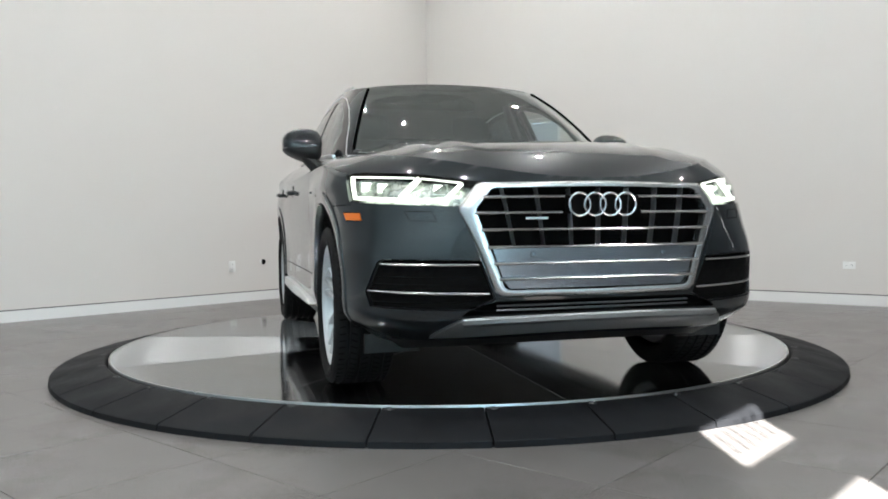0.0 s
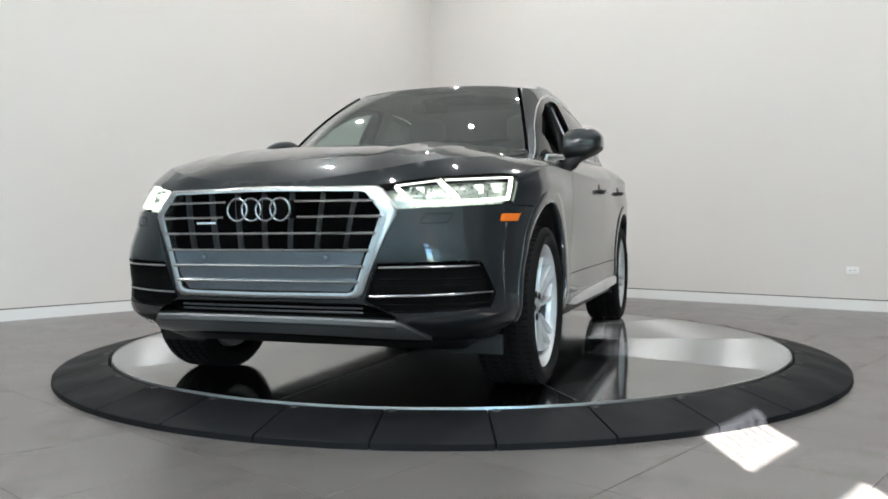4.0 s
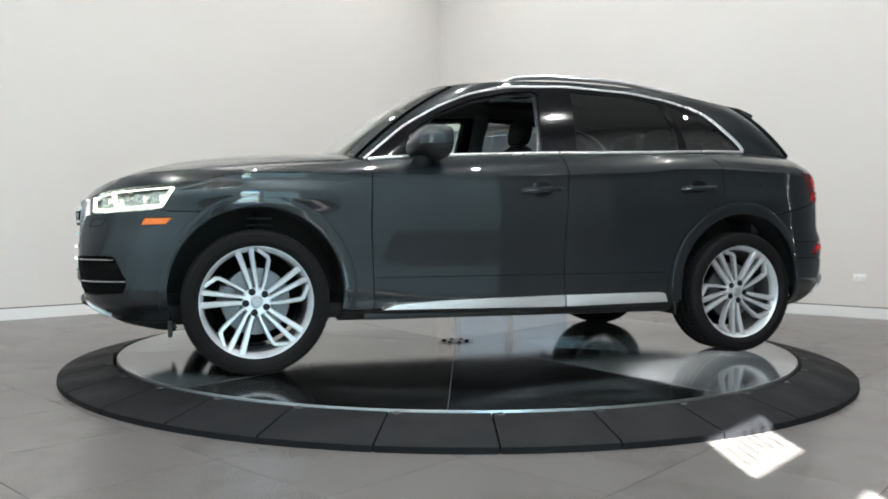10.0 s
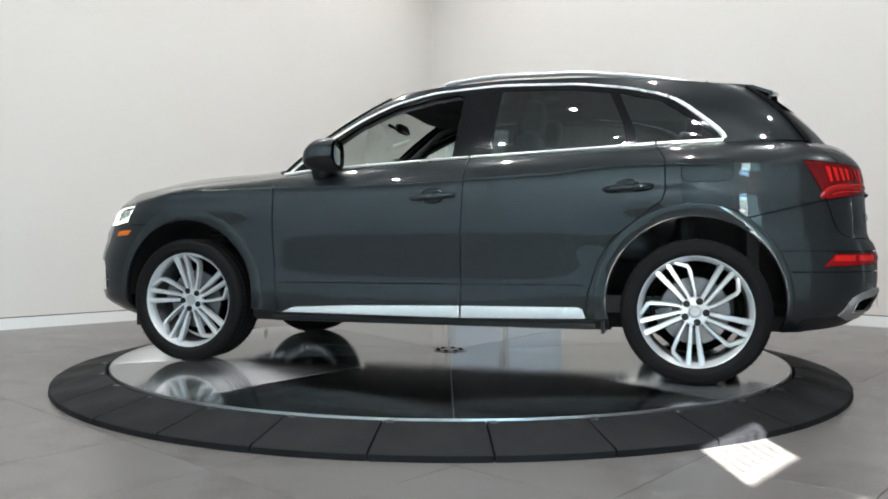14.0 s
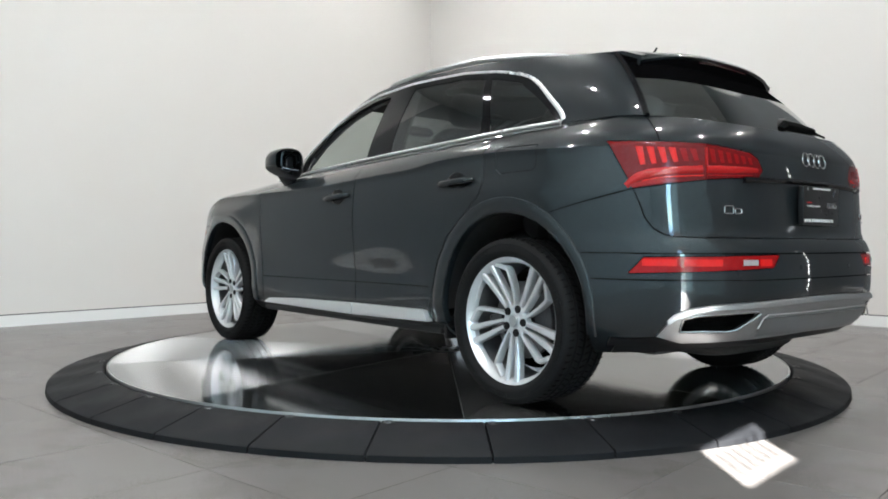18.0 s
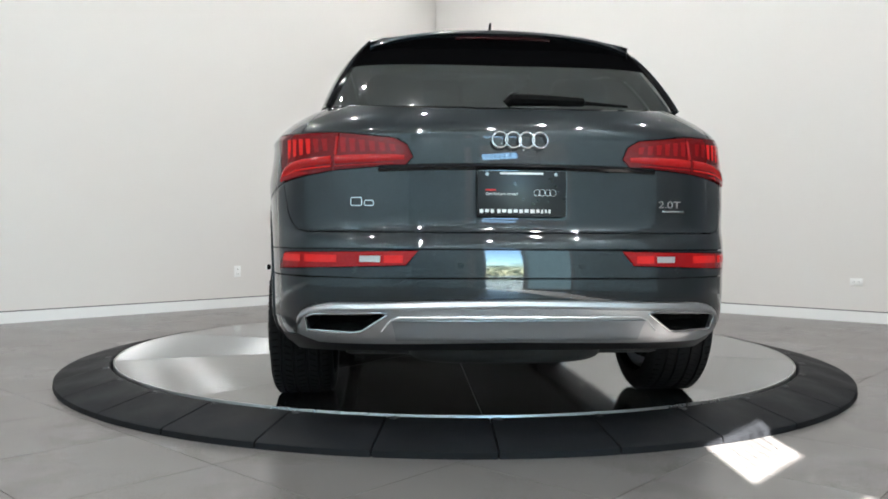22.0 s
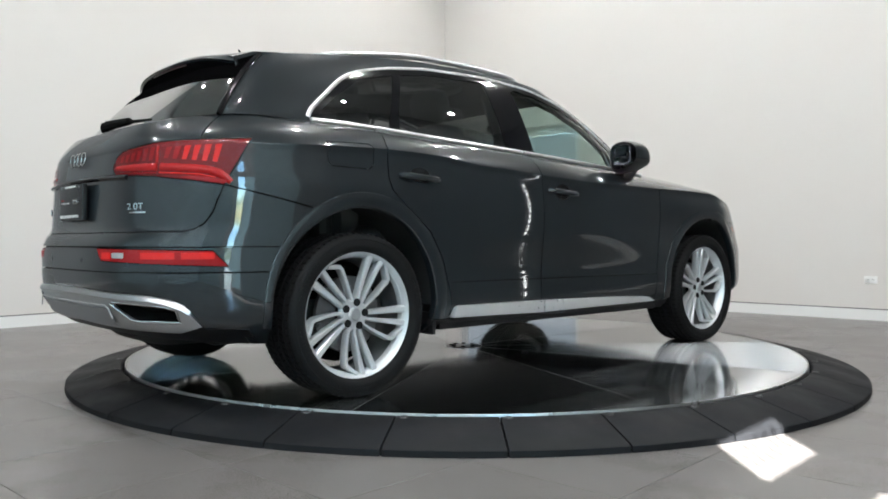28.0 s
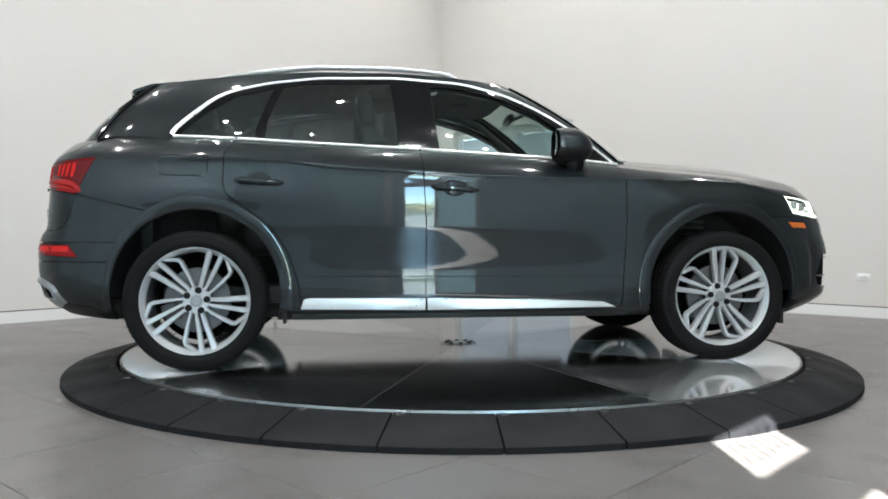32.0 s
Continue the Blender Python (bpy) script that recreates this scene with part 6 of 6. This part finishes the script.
    part("hub", lathe([(0.0, 0.078), (0.030, 0.078), (0.034, 0.073), (0.060, 0.074), (0.070, 0.066), (0.072, 0.045), (0.06, 0.03)], 40, axis="y"), M_ALLOY, wheel)
    part("hub_cap", lathe([(0.0, 0.085), (0.023, 0.084), (0.028, 0.079)], 28, axis="y"), M_CAP, wheel, "grey hub cap")
    for k in range(5):
        a = radians(90 + 26 + 72 * k)
        part("lug_bolt", lathe([(0.0, 0.002), (0.008, 0.003), (0.009, 0.0), (0.0168, 0.0005), (0.0175, -0.004)], 14, axis="y"), M_LUG, wheel, m=pose(0.053 * math.cos(a), 0.0775, 0.054 * math.sin(a)))
    part("brake_disc", lathe([(0.07, 0.02), (0.165, 0.02), (0.168, 0.014), (0.168, 0.0), (0.07, 0.0)], 48, axis="y"), M_DISC, wheel, "grey steel brake disc")
    cal = box(-0.05, 0.05, -0.03, 0.045, 0.10, 0.185, 0.012)
    part("brake_caliper", cal, M_LAMPIN, wheel, m=pose(0, 0, 0, 0, 100, 0))
    part("axle_drum", lathe([(0.0, -0.10), (0.20, -0.10), (0.215, -0.06), (0.215, -0.05)], 32, axis="y"), M_GAP, wheel)
    return wheel


wheel = wheel_first()
wheel.matrix_basis = pose(AXLE, TRACK, HUB_Z, 0, -21, 0)
for _x, _s, _r in ((-AXLE, 1, 2), (AXLE, -1, 40), (-AXLE, -1, 15)):
    copy_thing(wheel, pose(_x, _s * TRACK, HUB_Z, 0, 0, 0 if _s > 0 else 180) @ pose(0, 0, 0, 0, _r, 0))


# ---- underside and cabin ----
def underside():
    part("floor_pan", box(-1.95, 1.95, -0.62, 0.62, 0.24, 0.33, 0.03), M_UNDER, car)
    part("engine_tray", box(1.0, 1.95, -0.60, 0.60, 0.225, 0.262, 0.015), M_UNDER, car)
    part("exhaust_box", blob(0.16, 0.38, 0.075, 0.5), M_UNDER, car, "dark exhaust silencer", m=pose(-1.90, 0, 0.285))
    for s in (1, -1):
        part("control_arm", tube([(-1.41, 0.25 * s, 0.28), (-1.41, 0.72 * s, 0.27)], 0.03, 8), M_STEEL, car)
        part("control_arm", tube([(1.41, 0.25 * s, 0.26), (1.41, 0.72 * s, 0.25)], 0.03, 8), M_STEEL, car)
        part("spring_strut", tube([(1.39, 0.60 * s, 0.42), (1.37, 0.56 * s, 0.80)], 0.03, 10), M_UNDER, car)
        for z in (0.70, 0.735, 0.77):
            part("coil", tube([(1.375 + 0.06 * math.cos(k * math.pi / 8), 0.60 * s + 0.06 * math.sin(k * math.pi / 8), z) for k in range(16)], 0.007, 6, closed=True), M_STEEL, car)
        part("spring_strut", tube([(-1.39, 0.60 * s, 0.42), (-1.37, 0.56 * s, 0.80)], 0.05, 10), M_UNDER, car)
        part("tow_bracket", box(-2.02, -1.90, s * 0.45 - 0.10, s * 0.45 + 0.10, 0.29, 0.325, 0.006), M_STEEL, car)


def seat(x, y):
    out = [("seat_cushion", blob(0.27, 0.26, 0.085, 0.5), pose(x + 0.02, y, 0.66, 0, -6, 0)),
           ("seat_back", blob(0.085, 0.25, 0.33, 0.55), pose(x - 0.30, y, 1.00, 0, -14, 0)),
           ("headrest", blob(0.055, 0.135, 0.095, 0.6), pose(x - 0.385, y, 1.415, 0, -10, 0))]
    for s in (1, -1):
        out.append(("bolster", blob(0.25, 0.055, 0.075, 0.6), pose(x + 0.03, y + 0.22 * s, 0.70, 0, -6, 0)))
        out.append(("bolster", blob(0.075, 0.05, 0.26, 0.6), pose(x - 0.25, y + 0.215 * s, 0.98, 0, -14, 0)))
        out.append(("headrest_post", tube([(0, 0, -0.05), (0, 0, 0.09)], 0.007, 8), pose(x - 0.365, y + 0.06 * s, 1.31, 0, -10, 0)))
    for n, b, m in out:
        part(n, b, M_STEEL if "post" in n else M_LEATHER, car, "black leather seat" if n == "seat_back" else "", m=m)


def cabin():
    part("cabin_floor", box(-1.6, 0.95, -0.74, 0.74, 0.33, 0.42, 0.01), M_TRIMIN, car)
    part("firewall", box(0.90, 0.95, -0.74, 0.74, 0.42, 1.08, 0.01), M_TRIMIN, car)
    part("cargo_wall", box(-1.72, -1.66, -0.70, 0.70, 0.42, 0.86, 0.01), M_TRIMIN, car)
    part("dashboard", prism([(0.92, 1.115), (0.55, 1.105), (0.42, 1.07), (0.38, 0.98), (0.45, 0.80), (0.60, 0.66), (0.92, 0.66)], -0.72, 0.72, "y", 0.02), M_TRIMIN, car, "black soft dashboard")
    part("instrument_hood", blob(0.12, 0.20, 0.05, 0.6), M_TRIMIN, car, m=pose(0.48, 0.37, 1.10))
    part("display", box(0.385, 0.40, -0.14, 0.12, 1.06, 1.18, 0.006), M_GLOSS, car, "dark centre display")
    part("centre_console", box(-0.55, 0.55, -0.14, 0.14, 0.42, 0.76, 0.03), M_TRIMIN, car)
    pts = [(0.0, 0.185 * math.cos(a), 0.185 * math.sin(a)) for a in [2 * math.pi * k / 32 for k in range(32)]]
    sw = part("steering_wheel", tube(pts, 0.015, 8, closed=True, up=(1, 0, 0)), M_LEATHER, car, "black steering wheel", m=pose(0.24, 0.37, 1.02, 0, 22, 0))
    part("wheel_hub", blob(0.03, 0.075, 0.06, 0.6), M_TRIMIN, sw, m=pose(0.03, 0, 0))
    for a in (0, 180, 270):
        part("wheel_arm", tube([(0.03, 0.05 * math.cos(radians(a)), 0.05 * math.sin(radians(a))), (0, 0.18 * math.cos(radians(a)), 0.18 * math.sin(radians(a)))], 0.016, 6), M_TRIMIN, sw)
    seat(-0.15, 0.37)
    seat(-0.15, -0.37)
    part("rear_bench", blob(0.27, 0.66, 0.10, 0.4), M_LEATHER, car, m=pose(-1.0, 0, 0.68, 0, -5, 0))
    part("rear_backrest", blob(0.09, 0.66, 0.33, 0.4), M_LEATHER, car, m=pose(-1.32, 0, 0.98, 0, -16, 0))
    for y in (-0.42, 0.0, 0.42):
        part("headrest", blob(0.05, 0.13, 0.08, 0.6), M_LEATHER, car, m=pose(-1.42, y, 1.35, 0, -12, 0))
    rv = part("rear_view_mirror", blob(0.02, 0.115, 0.032, 0.6), M_GLOSS, car, "black rear-view mirror", m=pose(0.40, 0.0, 1.435, 0, 12, 0))
    part("mirror_stem", tube([(0.02, 0, 0.0), (0.09, 0, 0.055)], 0.012, 6), M_GLOSS, rv)
    for k, s in ((0, 1), (1, -1)):
        part("door_card", take(HALF, REG["front_door"], (s,), -0.075), M_TRIMIN, front_doors[k])
        part("door_card", take(HALF, REG["rear_door"], (s,), -0.075), M_TRIMIN, rear_doors[k])
        part("a_pillar_trim", tube(flip([(0.80, 0.70, 1.10), (0.55, 0.655, 1.30), (0.30, 0.575, 1.48), (0.05, 0.54, 1.55)], s), 0.035, 8, flat=0.6), M_LINER, car)
        part("b_pillar_trim", tube(flip([(-0.28, 0.74, 0.95), (-0.30, 0.68, 1.25), (-0.32, 0.57, 1.56)], s), 0.06, 8, flat=0.5), M_LINER, car)
        part("sun_visor", box(0.06, 0.24, s * 0.34 - 0.17, s * 0.34 + 0.17, 1.545, 1.56, 0.006), M_LINER, car)
    part("parcel_cover", box(-1.75, -1.42, -0.62, 0.62, 1.06, 1.08, 0.008), M_TRIMIN, car)


underside()
cabin()


# ---- room details ----
def tiles():
    """Single floor tiles near the turntable; the rest in one sheet."""
    g = 0.0012
    near, far = None, bmesh.new()
    nx0, nx1 = math.floor((W_BACK - TX) / TS), math.ceil((W_FAR - TX) / TS)
    ny0, ny1 = math.floor((W_GLASS - TY) / TS), math.ceil((W_SIDE - TY) / TS)
    first = None
    for i in range(nx0, nx1):
        for j in range(ny0, ny1):
            x0, y0 = TX + i * TS, TY + j * TS
            a0, a1, b0, b1 = max(x0, W_BACK), min(x0 + TS, W_FAR), max(y0, W_GLASS), min(y0 + TS, W_SIDE)
            if a1 - a0 < 0.02 or b1 - b0 < 0.02:
                continue
            cx, cy = x0 + TS / 2, y0 + TS / 2
            whole = abs(a1 - a0 - TS) < 1e-6 and abs(b1 - b0 - TS) < 1e-6
            if math.hypot(cx, cy) < R_IN - 0.5:
                continue
            if whole:
                if first is None:
                    b = box(-TS / 2 + g, TS / 2 - g, -TS / 2 + g, TS / 2 - g, -0.008, 0.0)
                    top = [e for e in b.edges if all(v.co.z > -1e-6 for v in e.verts)]
                    bmesh.ops.bevel(b, geom=top, offset=0.0008, segments=1, affect="EDGES")
                    first = part("tile", b, M_TILE, floor, m=pose(cx, cy, 0), smooth=False)
                else:
                    share(first, floor, pose(cx, cy, 0, 0, 0, 90 * ((i + 2 * j) % 4)))
            else:
                merge(far, box(a0 + g, a1 - g, b0 + g, b1 - g, -0.008, 0.0))
    part("cut_tiles", far, M_TILE, floor, smooth=False)


def outlets():
    def outlet(m, label, w, h):
        o = empty("wall_outlet", label, "outlet", m=m)
        part("cover_plate", box(-w / 2, w / 2, -0.004, 0.0, -h / 2, h / 2, 0.0015), M_OUTLET, o)
        for k in (-1, 1):
            c = pose(k * w * 0.2, 0, 0) if w > h else pose(0, 0, k * h * 0.2)
            part("socket", box(-0.015, 0.015, -0.0065, -0.003, -0.016, 0.016, 0.004), M_OUTLET, o, m=c)
            for q in (-0.006, 0.006):
                part("slot", box(q - 0.0014, q + 0.0014, -0.0075, -0.006, -0.005, 0.006), M_GAP, o, m=c)
        return o
    far = lambda yy, z: ROOM @ pose(W_FAR, yy, z, 0, 0, -90)
    side = lambda xx, z: ROOM @ pose(xx, W_SIDE, z)
    r = ROOM.inverted() @ Vector((3.868, 2.523, 0))
    l = ROOM.inverted() @ Vector((-2.404, 3.706, 0))
    p = ROOM.inverted() @ Vector((-2.126, 4.022, 0))
    outlet(far(r.y, 0.385), "white horizontal duplex outlet on the white wall", 0.115, 0.07)
    outlet(side(l.x, 0.40), "white upright duplex outlet on the white wall", 0.085, 0.125)
    jack = empty("wall_jack", "small round black socket on the white wall", "outlet", m=side(p.x, 0.438))
    b = lathe([(0.0, 0.006), (0.022, 0.006), (0.03, 0.002), (0.032, 0.0)], 24, axis="y")
    bmesh.ops.scale(b, vec=(1, -1, 1), verts=b.verts[:])
    bmesh.ops.recalc_face_normals(b, faces=b.faces[:])
    part("socket", b, M_GAP, jack)
    part("flange", box(-0.05, 0.02, -0.003, 0.0, -0.02, 0.02, 0.001), M_OUTLET, jack)


M_OUTLET = mat("outlet_plastic", (0.86, 0.86, 0.85), 0.4, vary=0.01)
M_ALU = mat("door_aluminium", (0.70, 0.72, 0.73), 0.35, 0.6, vary=0.03)
# faint emission stands in for daylight through the far door
M_FROST = mat("frosted_glass", (0.44, 0.50, 0.56), 0.5, emit=(0.48, 0.58, 0.70), power=0.010, vary=0.03)
# daylight put in as the pane's own emission
M_PANEGLOW = mat("glowing_sidelight_glass", (0.44, 0.52, 0.56), 0.4, emit=(0.46, 0.80, 0.92), power=0.13, vary=0.03)
M_CAN = mat("downlight_trim", (0.55, 0.55, 0.55), 0.4, vary=0.02)
M_BULB = mat("downlight_led", (0.9, 0.9, 0.9), 0.4, emit=(0.97, 1.0, 0.95), power=26.0, vary=0)
M_GLOW = mat("lit_segment", (0.9, 0.9, 0.9), 0.4, emit=(0.95, 1.0, 1.0), power=1.4, vary=0)
M_PANE = glass("door_glass", (0.92, 1.0, 0.97), 0.95)


def far_door():
    """Double door of frosted glass in pale metal frames, closed, in the far wall by the corner."""
    door = empty("door_1", "closed double door of bluish frosted glass in pale metal frames", "door", m=ROOM @ pose(W_FAR + 0.06, W_SIDE - DOOR_S1, 0, 0, 0, 0))
    tagged(door, kind="structure")
    w = DOOR_S1 - DOOR_S0
    for y0, y1, z0, z1 in ((0.002, 0.045, 0, DOOR_H - 0.047), (w - 0.045, w - 0.002, 0, DOOR_H - 0.047), (0.002, w - 0.002, DOOR_H - 0.045, DOOR_H - 0.002)):
        part("jamb", box(0, 0.10, y0, y1, z0, z1, 0.002), M_ALU, door)
    half = (w - 0.09) / 2
    for k in range(2):
        y0 = 0.045 + k * half
        leaf = part("leaf", box(0.034, 0.046, y0 + 0.05, y0 + half - 0.05, 0.10, DOOR_H - 0.11), M_FROST, door, "bluish frosted pane")
        for a, b, c, d in ((y0 + 0.003, y0 + 0.048, 0.01, DOOR_H - 0.05), (y0 + half - 0.048, y0 + half - 0.003, 0.01, DOOR_H - 0.05), (y0 + 0.048, y0 + half - 0.048, 0.01, 0.095), (y0 + 0.048, y0 + half - 0.048, DOOR_H - 0.105, DOOR_H - 0.05)):
            part("stile", box(0.02, 0.06, a, b, c, d, 0.002), M_ALU, leaf)
        hy = y0 + (half - 0.03 if k == 0 else 0.03)
        part("pull", tube([(0.015, hy, 0.85), (-0.02, hy, 0.87), (-0.02, hy, 1.23), (0.015, hy, 1.25)], 0.011, 8), M_CHROME, leaf, "bright pull handle")


def entrance():
    """Narrow glass door with a transom that bears a dark number, here as plain bars."""
    d = empty("window_1", "narrow clear glass entrance with a transom light above it", "window", m=ROOM @ pose(GX0, W_GLASS - 0.012, 0))
    tagged(d, kind="structure")
    w = GX1 - GX0
    part("side_panel", box(-0.20, -0.03, -0.012, 0.008, 0.0, OZ), M_HALL, d, "blue-grey panel beside the door")
    for a, b, z0, z1 in ((OX0 - GX0, -0.20, 0.0, OZ), (-0.03, 0.0, 0.0, OZ), (w, w + 0.05, 0.0, OZ), (OX1 - GX0 - 0.05, OX1 - GX0, 0.0, OZ), (w + 0.05, OX1 - GX0 - 0.05, 0.0, 0.10), (w + 0.05, OX1 - GX0 - 0.05, DOOR_TOP, OZ), (0.0, w, DOOR_TOP, TR0), (0.0, w, TR1, OZ)):
        part("window_frame", box(a, b, -0.012, 0.010, z0, z1), M_BASE, d, "white surround")
    for z0, z1 in ((0.0, DOOR_TOP), (TR0, TR1)):
        pane = part("pane", box(0.001, w - 0.001, -0.004, 0.004, z0 + 0.001, z1 - 0.001), M_PANE, d, "clear pane")
        pane.visible_shadow = False
    # added glowing pane, widens the bright entrance in the car's reflections
    part("sidelight", box(w + 0.05, OX1 - GX0 - 0.05, -0.004, 0.004, 0.10, DOOR_TOP), M_PANEGLOW, d, "frosted sidelight with daylight behind it")
    # plain bars in place of the number on the transom
    for k in range(3):
        x = w * (0.22 + 0.27 * k)
        for a in (-0.048, 0.022):
            part("plain_bar", box(x + a, x + a + 0.017, -0.007, -0.0045, 2.455, 2.625), M_GAP, d)


def downlights():
    first = None
    # the five added hall lamps get the same fittings
    for x, y in DOWNLIGHTS:
        m = ROOM @ pose(x, y, CEIL)
        if first is None:
            first = empty("downlight", "round recessed ceiling downlight, lit", "downlight", "ceiling downlights", m)
            part("trim_ring", lathe([(0.036, 0.0), (0.040, -0.012), (0.055, -0.010), (0.062, 0.0)], 28), M_CAN, first)
            part("bulb", lathe([(0.0, -0.004), (0.030, -0.004), (0.036, 0.0)], 20), M_BULB, first, "glowing lens")
        else:
            copy_thing(first, m)


def glint_post():
    """Slim post of short lit segments beside the turntable, made up for a reflection."""
    post_ob = empty("glint_post", "slim dark floor lamp with a column of short lit segments", "floor lamp", m=ROOM @ pose(3.2, W_GLASS + 0.12, 0))
    part("base", lathe([(0.0, 0.0), (0.13, 0.0), (0.13, 0.012), (0.03, 0.022), (0.0, 0.022)], 28), M_GAP, post_ob)
    part("post", box(-0.03, 0.03, -0.03, 0.03, 0.02, 2.08, 0.006), M_CAN, post_ob)
    for k in range(12):
        part("lit_segment", box(-0.009, 0.009, 0.028, 0.036, 0.08 + 0.17 * k, 0.08 + 0.17 * k + 0.085 + 0.02 * (k % 2), 0.003), M_GLOW, post_ob, "glowing segment")


def outdoors():
    ground = mesh_ob("ground", box(-60, 60, -90, W_GLASS - TH - 0.02, -0.5, -0.13), M_YARD, smooth=False)
    ground.matrix_basis = ROOM
    tagged(ground, "pale sunlit concrete forecourt outside the entrance", "ground", kind="structure")
    lawn = mesh_ob("lawn", box(-40, 40, -30, -17, -0.13, -0.06, 0.03), M_LAWN, smooth=False)
    lawn.matrix_basis = ROOM
    tagged(lawn, "mown green lawn strip outside", "lawn", kind="structure")
    rnd = random.Random(5)
    b = bmesh.new()
    for k in range(3400):
        c = Vector((rnd.uniform(-52, 6), rnd.uniform(-33, -29), 0))
        c.z = rnd.uniform(0.2, 2.2 + 1.6 * abs(math.sin(c.x * 0.55)))
        q = pose(c.x, c.y, c.z, rnd.uniform(0, 360), rnd.uniform(0, 360), rnd.uniform(0, 360))
        vs = [b.verts.new(q @ Vector(p)) for p in ((-0.22, 0, 0), (0, -0.13, 0.04), (0.24, 0, 0), (0, 0.14, 0.03))]
        b.faces.new(vs)
    hedge = mesh_ob("hedge", b, M_LEAF, smooth=False)
    hedge.matrix_basis = ROOM
    tagged(hedge, "uneven leafy green hedge beyond the lawn", "hedge", kind="stuff")


M_YARD = mat("concrete_yard", (0.32, 0.32, 0.31), 0.85, bump=0.2, scale=60, vary=0.12)
M_LAWN = mat("lawn_grass", (0.07, 0.12, 0.03), 0.9, bump=0.5, scale=90, vary=0.25)
M_LEAF = mat("hedge_leaf", (0.05, 0.10, 0.025), 0.6, vary=0.3, scale=3)
outdoors()
far_door()
entrance()
outlets()
downlights()
glint_post()
tiles()


# ---- movement ----
def motions():
    """The disc turns steadily and carries the car."""
    for thing, r in ((disc, 0.0), (car, 1.0)):
        rows = []
        for t in range(0, 33):
            a = TH0 + RATE * t
            c, s = math.cos(radians(a)), math.sin(radians(a))
            rows.append((t, pose(r * (c * CAR_X - s * CAR_Y), r * (s * CAR_X + c * CAR_Y), r * Z_T, 0, 0, a)))
        walk(thing, rows)


motions()
